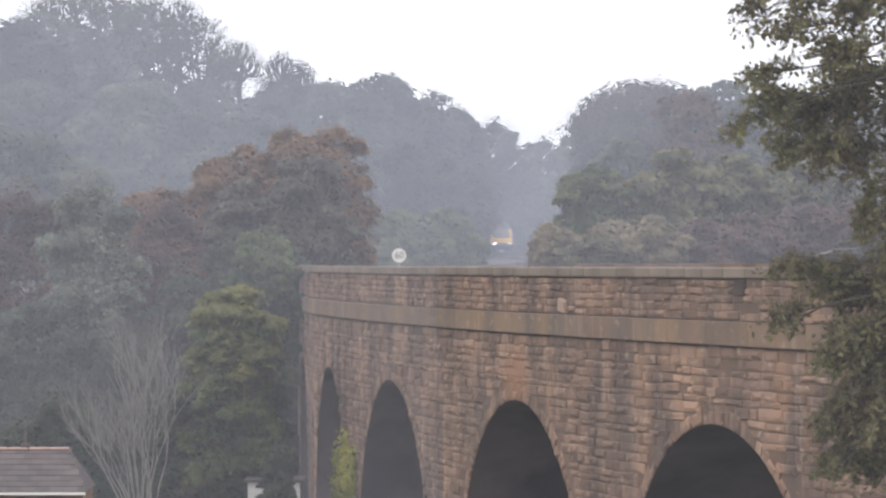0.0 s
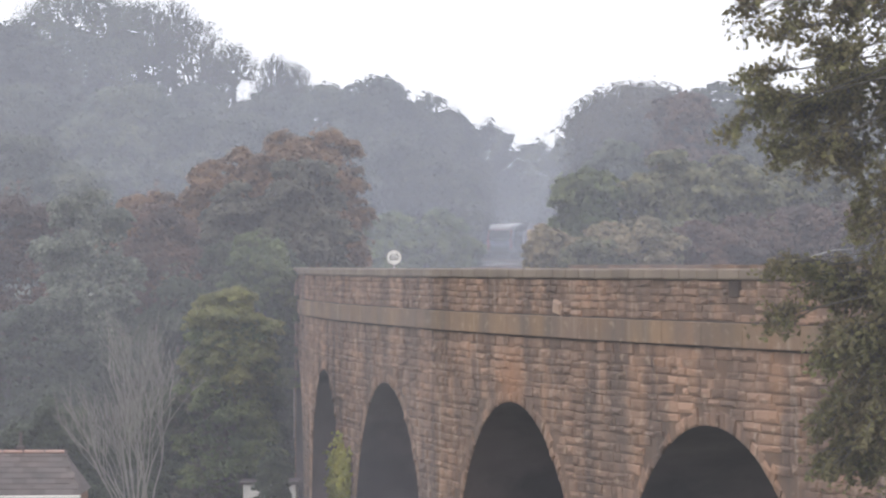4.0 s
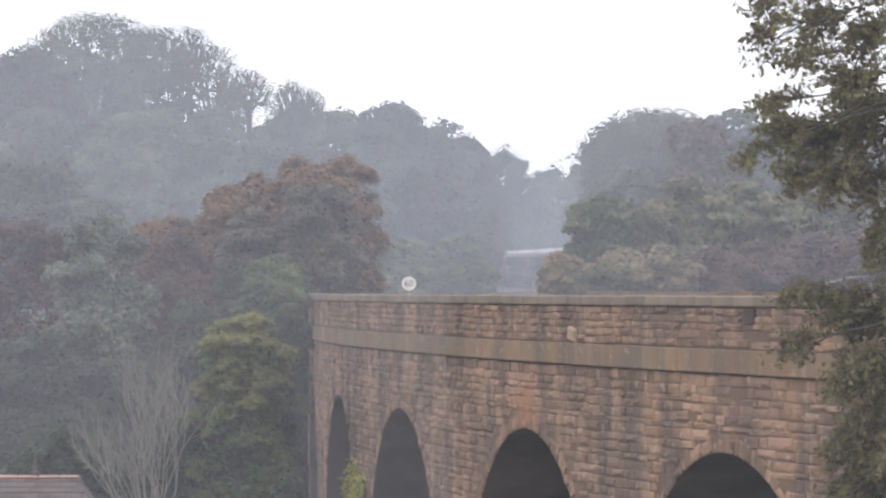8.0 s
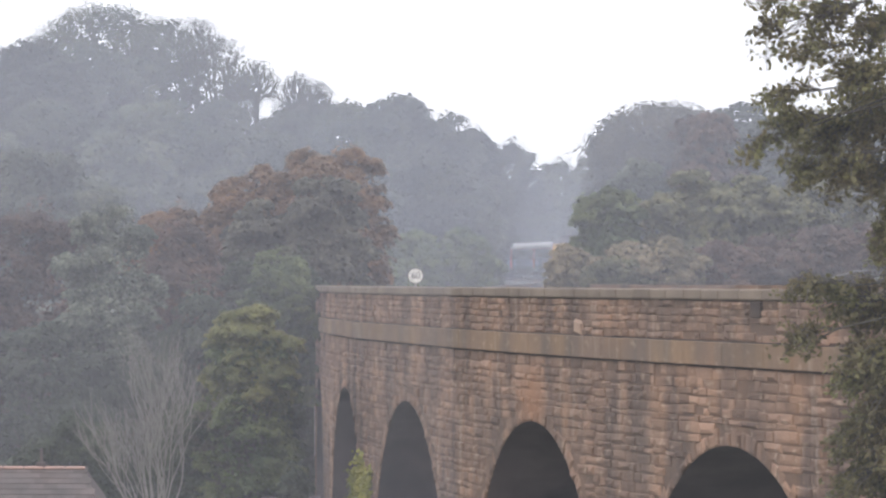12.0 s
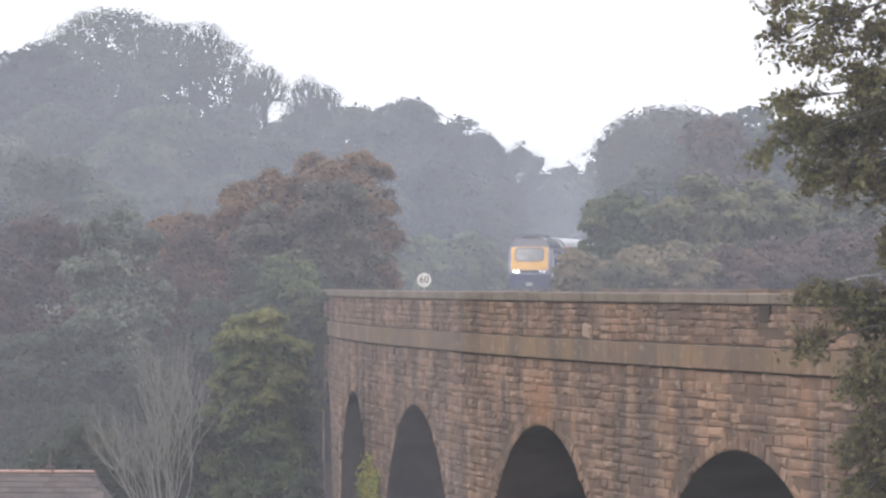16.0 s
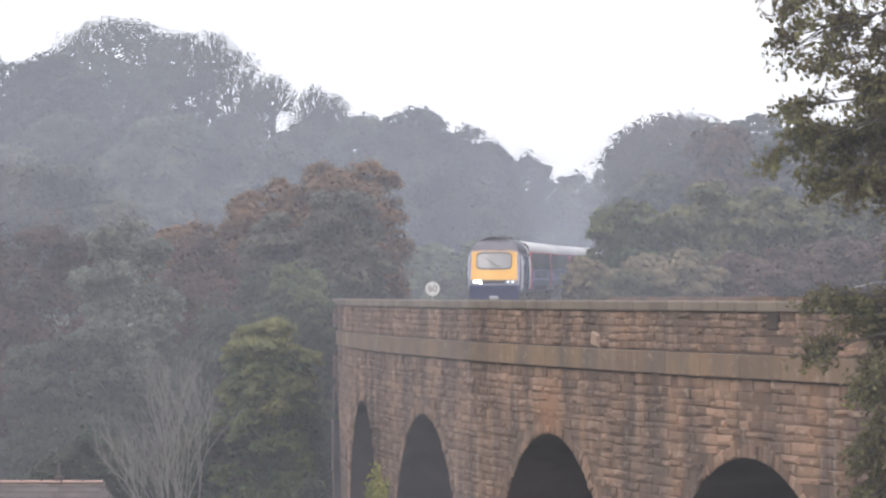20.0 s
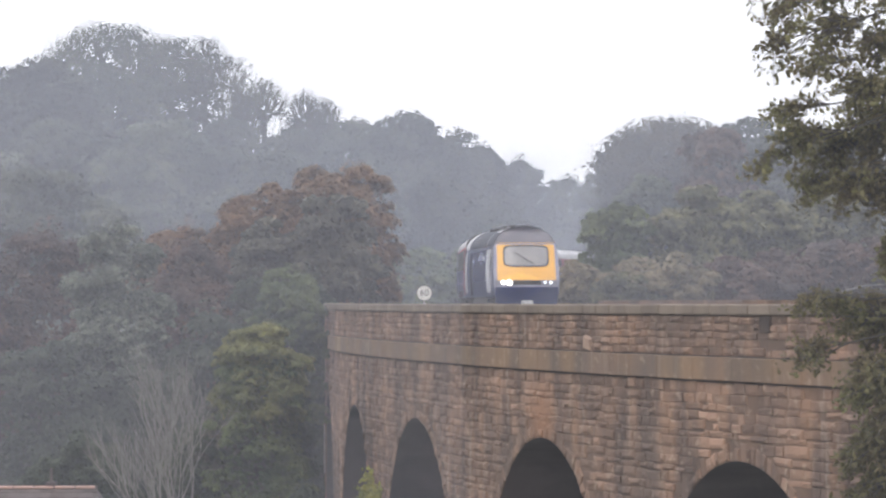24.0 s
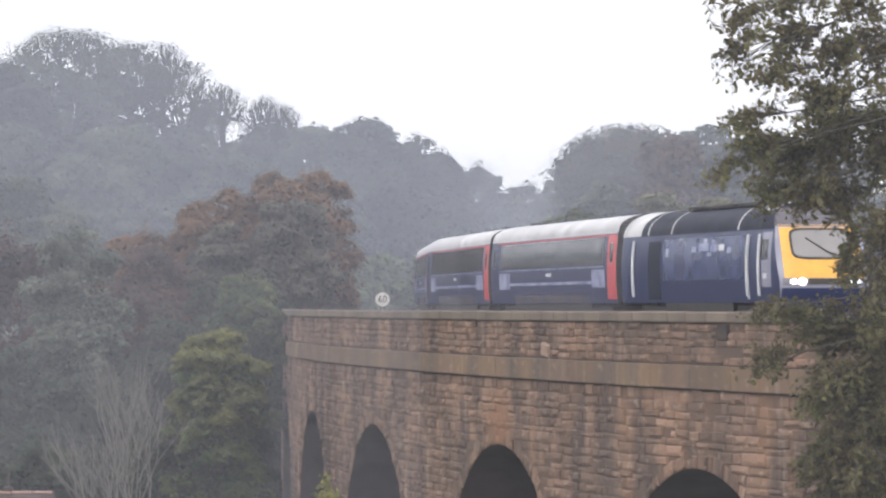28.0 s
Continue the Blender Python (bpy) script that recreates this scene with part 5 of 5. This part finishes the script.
def build_near_tree():
    """The close ash tree whose boughs hang into the view; its trunk stands to the side."""
    tree = tagged(new("near_ash_tree"), "close ash tree with drooping boughs of small olive leaves", "tree")
    tx, ty = 7.4, 41.5
    z0 = ground(tx, ty) - 0.2
    tree.location = (tx, ty, z0)
    rng = np.random.default_rng(77)
    v, f = [], []
    add_tube(v, f, [(0, 0, 0), (0.05, 0.1, 3.5), (-0.1, 0.05, 7.5), (0.05, 0, 12.0), (0.0, 0.1, 16.5)], [0.34, 0.27, 0.2, 0.13, 0.04], 10)
    part("trunk", mesh_of("trunk", v, f, BARK, True), None, tree)
    # sprays: sideways and height of the middle, half width, half height
    sprays = [
        (3.30, 26.73, 0.15, 0.33), (3.77, 26.76, 0.33, 0.33), (4.31, 26.76, 0.33, 0.36), (3.65, 26.42, 0.27, 0.15), (4.16, 26.19, 0.33, 0.21),
        (3.36, 25.96, 0.19, 0.17), (3.49, 25.66, 0.25, 0.21), (3.95, 25.63, 0.37, 0.30), (4.42, 25.90, 0.27, 0.47), (3.65, 25.23, 0.19, 0.19),
        (4.07, 25.23, 0.33, 0.25), (4.42, 25.17, 0.23, 0.27), (3.11, 25.41, 0.11, 0.09), (4.55, 24.71, 0.08, 0.27), (4.55, 24.39, 0.11, 0.24),
        (3.56, 24.00, 0.14, 0.09), (3.89, 23.97, 0.25, 0.15), (4.13, 23.76, 0.26, 0.18), (3.61, 23.47, 0.19, 0.19), (4.39, 23.76, 0.25, 0.33),
        (4.20, 23.29, 0.25, 0.18), (4.48, 23.26, 0.19, 0.28), (4.45, 22.87, 0.20, 0.23), (4.28, 22.57, 0.15, 0.21), (4.53, 22.40, 0.19, 0.33),
        (4.33, 22.09, 0.20, 0.23), (4.57, 21.89, 0.17, 0.24), (3.36, 27.08, 0.18, 0.24), (3.83, 27.20, 0.36, 0.24), (4.36, 27.26, 0.36, 0.30),
        (3.24, 27.44, 0.24, 0.24), (3.77, 27.62, 0.42, 0.24), (4.84, 26.73, 0.30, 0.53), (4.90, 25.78, 0.30, 0.59), (4.84, 24.59, 0.24, 0.59),
        (4.87, 23.53, 0.27, 0.65), (4.84, 22.46, 0.27, 0.65),
        (4.25, 22.99, 0.18, 0.18), (4.07, 22.34, 0.15, 0.18), (4.13, 21.92, 0.18, 0.18), (4.42, 22.58, 0.24, 0.24), (4.60, 22.93, 0.18, 0.36), (4.60, 22.10, 0.18, 0.36), (4.69, 23.76, 0.18, 0.36),
    ]
    for x, z, rx, rz in sprays:
        n = (1900 if z > 26.2 else 3600) * rx * rz + 16
        dy = rng.uniform(-0.6, 0.6)
        c = Vector((x - tx, dy, z - z0))
        v, f = [], []
        s = Vector((0.0, 0.0, max(3.0, c.z + rng.uniform(-0.2, 1.5))))
        m = s.lerp(c, 0.55) + Vector((0, rng.uniform(-0.1, 0.1), 0.18))
        add_tube(v, f, [s, m, c], [0.02, 0.012, 0.006], 6)
        pts, nrm = [], []
        twigs = max(5, int(n / 5))
        for _ in range(twigs):
            e = c + Vector((rng.normal(0, 0.6) * rx, rng.normal(0, 0.3), rng.normal(0, 0.6) * rz))
            j = m.lerp(c, rng.uniform(0.7, 1.0))
            k = j.lerp(e, 0.55) + Vector((0, 0, 0.05))
            e2 = e + Vector((0, 0, -0.04))
            add_tube(v, f, [j, k, e2], [0.008, 0.005, 0.002], 4)
            for w in np.linspace(0.45, 1.0, 7):
                p = k.lerp(e2, (w - 0.45) / 0.55) if w > 0.45 else k
                for sgn in (-1, 1):
                    pts.append(np.array(p) + np.array([rng.normal(0, 0.035), rng.normal(0, 0.05), rng.normal(0, 0.035) - 0.02]))
                    nrm.append(np.array([rng.normal(0, 0.5), -0.3, 0.6]))
        bough = part("bough", mesh_of("bough", v, f, BARK), None, tree)
        part("leaves", leaf_mesh("leaves", np.array(pts), np.array(nrm), 0.043, LEAF["near"], int(abs(x * 100 + z * 10)), 2.0), None, bough)
    return tree


near_tree = build_near_tree()


# ---- the house roof in the valley ----
def build_house():
    house = tagged(new("house"), "small brick house with a grey slate roof among trees", "house")
    # the ridge runs along x
    x0, x1, y, ridge = -20.0, -8.45, 92.0, 19.74
    half, drop, hip = 1.5, 0.92, 0.48
    eave = ridge - drop
    g = ground(-12, 92) - 0.4
    front = y - half + 0.18
    part("wall", box((x0 + 0.3, front, g), (x1 + hip - 0.06, y + half - 0.18, eave - 0.02), 0.02), BRICK_WALL, house)
    roof = part("roof", mesh_of("roof", [(x0, y - half, eave), (x1 + hip, y - half, eave), (x1, y, ridge), (x0, y, ridge), (x0, y + half, eave), (x1 + hip, y + half, eave)],
                                [(0, 1, 2, 3), (3, 2, 5, 4), (1, 5, 2)], SLATE), None, house)
    rng = random.Random(3)
    rise = drop / half
    slate = mesh_of("slate", [(-0.16, 0, 0), (0.16, 0, 0), (0.155, 0.22, 0.22 * rise), (-0.155, 0.22, 0.22 * rise),
                              (-0.16, -0.008, 0.014), (0.16, -0.008, 0.014), (0.155, 0.22, 0.22 * rise + 0.006), (-0.155, 0.22, 0.22 * rise + 0.006)],
                    [(4, 5, 6, 7), (0, 1, 5, 4), (1, 2, 6, 5), (3, 0, 4, 7)], SLATE)
    for j in range(8):
        run = 0.19 * (j + 1)
        for i in range(30):
            x = x1 + hip * run / half - 0.17 - i * 0.33 - (0.16 if j % 2 else 0)
            part("slate", slate, None, roof).matrix_basis = Matrix.Translation((x, y - run, ridge - run * rise + 0.008)) @ Matrix.Rotation(rng.uniform(-0.008, 0.008), 4, 'Y')
    for i in range(24):
        part("ridge_tile", box((x1 - 0.48 * (i + 1) + 0.01, y - 0.1, ridge - 0.03), (x1 - 0.48 * i - 0.01, y + 0.1, ridge + 0.04), 0.025), RIDGE, roof)
    part("finial", box((-9.6, y - 0.08, ridge), (-9.38, y + 0.08, ridge + 0.14), 0.03), SLATE, roof)
    part("spike", box((-9.51, y - 0.02, ridge + 0.13), (-9.45, y + 0.03, ridge + 0.46), 0.01), SLATE, roof)
    part("gutter", box((x0, y - half - 0.09, eave - 0.07), (x1 + hip + 0.02, y - half - 0.005, eave - 0.01), 0.015), RENDER_WALL, house, "white gutter along the eaves")
    window = part("window", box((-8.95, front - 0.03, eave - 1.1), (-8.35, front + 0.02, eave - 0.16), 0.01), RENDER_WALL, house, "white-framed window")
    for k in range(2):
        for m in range(2):
            part("pane", box((-8.91 + 0.29 * k, front - 0.045, eave - 1.05 + 0.44 * m), (-8.67 + 0.29 * k, front - 0.032, eave - 0.65 + 0.44 * m), 0.004), DARK_GLASS, window)


build_house()


def build_outbuilding():
    shed = tagged(new("outbuilding"), "small white-walled outbuilding with a slate roof below the viaduct", "outbuilding")
    x0, x1, y, top = -6.85, -4.9, 146.0, 16.0
    part("wall", box((x0, y, ground(-6, 146) - 0.4), (x1, y + 2.4, top), 0.02), RENDER_WALL, shed)
    part("roof", box((x0 - 0.12, y - 0.15, top), (x1 + 0.12, y + 2.5, top + 0.12), 0.02), SLATE, shed)
    window = part("window", box((x0 + 1.0, y - 0.03, top - 1.5), (x0 + 1.6, y + 0.05, top - 0.7), 0.01), DARK_GLASS, shed)
    part("sill", box((x0 + 0.93, y - 0.08, top - 1.56), (x0 + 1.67, y + 0.02, top - 1.505), 0.01), RENDER_WALL, window)


build_outbuilding()


def build_ivy():
    rng = np.random.default_rng(9)
    n = 7000
    s = rng.uniform(46.9, 52.4, n)
    z = 9.0 + (8.3 + 0.5 * np.sin(s * 2.3) - 0.25 * (s - 49.5) ** 2 * 0.35) * rng.uniform(0, 1, n) ** 0.8
    out = np.abs(rng.normal(0.08, 0.14, n)) + 0.05
    pts = np.array([face(a, o, c) for a, o, c in zip(s, out, z)])
    nrm = np.tile(np.array([-0.6, -0.6, 0.5]), (n, 1))
    ivy = tagged(new("ivy_growth"), "yellow-green ivy climbing a pier of the viaduct", "ivy")
    part("leaves", leaf_mesh("leaves", pts, nrm, 0.15, IVY, 9), None, ivy)
    v, f = [], []
    for k in range(5):
        a = 47.4 + 1.0 * k
        add_tube(v, f, [face(a + 0.1 * math.sin(z + k), 0.08, z) for z in (0.0, 4.0, 8.0, 12.0, 16.0)], [0.06, 0.05, 0.04, 0.03, 0.01], 5)
    part("stems", mesh_of("stems", v, f, BARK), None, ivy)


build_ivy()


def build_weed():
    rng = np.random.default_rng(5)
    weed = tagged(new("weed"), "small pale weed sprouting from the viaduct's far corner", "weed")
    root = face(83.5, 0.02, BAND_LOW - 0.25)
    weed.location = root
    v, f, pts = [], [], []
    for k in range(7):
        e = Vector((-0.22 - 0.2 * rng.random(), rng.normal(0, 0.1), rng.normal(0.1, 0.14)))
        add_tube(v, f, [Vector((0, 0, 0)), e * 0.5 + Vector((0, 0, 0.06)), e], [0.018, 0.014, 0.008], 4)
        pts += [np.array(e) + rng.normal(0, 0.05, 3) for _ in range(5)]
    part("stems", mesh_of("stems", v, f, PALE_TWIG), None, weed)
    part("leaves", leaf_mesh("leaves", np.array(pts), np.tile(np.array([-0.3, -0.6, 0.6]), (len(pts), 1)), 0.09, LEAF["pale"], 3), None, weed)


build_weed()


# ---- mist: upright sheets that stand in for the haze ----
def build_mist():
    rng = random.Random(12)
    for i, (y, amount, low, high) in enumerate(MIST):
        veil = haze_veil("mist", amount, low, high, (0.54, 0.553, 0.628) if y < 200 else (0.517, 0.557, 0.648))
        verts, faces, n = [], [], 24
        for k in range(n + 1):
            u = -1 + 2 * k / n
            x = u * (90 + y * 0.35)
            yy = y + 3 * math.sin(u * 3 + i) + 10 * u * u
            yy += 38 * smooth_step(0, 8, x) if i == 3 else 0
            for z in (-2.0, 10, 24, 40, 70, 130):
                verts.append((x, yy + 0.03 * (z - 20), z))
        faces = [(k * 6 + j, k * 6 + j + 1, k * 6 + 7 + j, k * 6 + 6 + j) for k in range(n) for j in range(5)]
        tagged(new("haze_sheet", mesh_of("haze_sheet", verts, faces, veil, True)), "thin upright sheet standing in for the valley's haze", "mist", kind="stuff")


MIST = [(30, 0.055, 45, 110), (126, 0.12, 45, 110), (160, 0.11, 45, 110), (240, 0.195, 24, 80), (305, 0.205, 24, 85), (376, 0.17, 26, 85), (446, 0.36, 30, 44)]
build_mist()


# ---- what moves ----
def motions():
    place = spline([t for t, _ in FRONT], [np.interp(y, [p.y for p in ALONG], LENGTH) for _, y in FRONT])

    def vehicle_rows(middle, base):
        rows = []
        for i in range(0, 57):
            t = i / 2
            s = place(t) + middle
            a, b = on_line(s - base / 2), on_line(s + base / 2)
            d = a - b
            c = (a + b) / 2
            yaw = math.degrees(math.atan2(-d.x, d.y))
            up = math.degrees(math.atan2(d.z, math.hypot(d.x, d.y)))
            rows.append((t, pose(c.x, c.y, c.z, 0, 0, yaw) @ pose(0, 0, 0, up, 0, 0)))
        return rows

    walk(power_car, vehicle_rows(8.4, 10.2))
    for i, coach in enumerate(coaches):
        walk(coach, vehicle_rows(16.95 + 11.45 + 22.9 * i, 16.0))


# nose of the train: seconds, distance from the camera
FRONT = [(0.0, 440.0), (3.0, 407.0), (7.0, 361.0), (12.0, 303.0), (15.0, 268.5), (17.0, 244.0), (20.0, 207.0), (23.5, 168.0), (25.0, 151.0), (26.0, 137.3), (27.0, 125.3), (28.0, 113.4)]
motions()
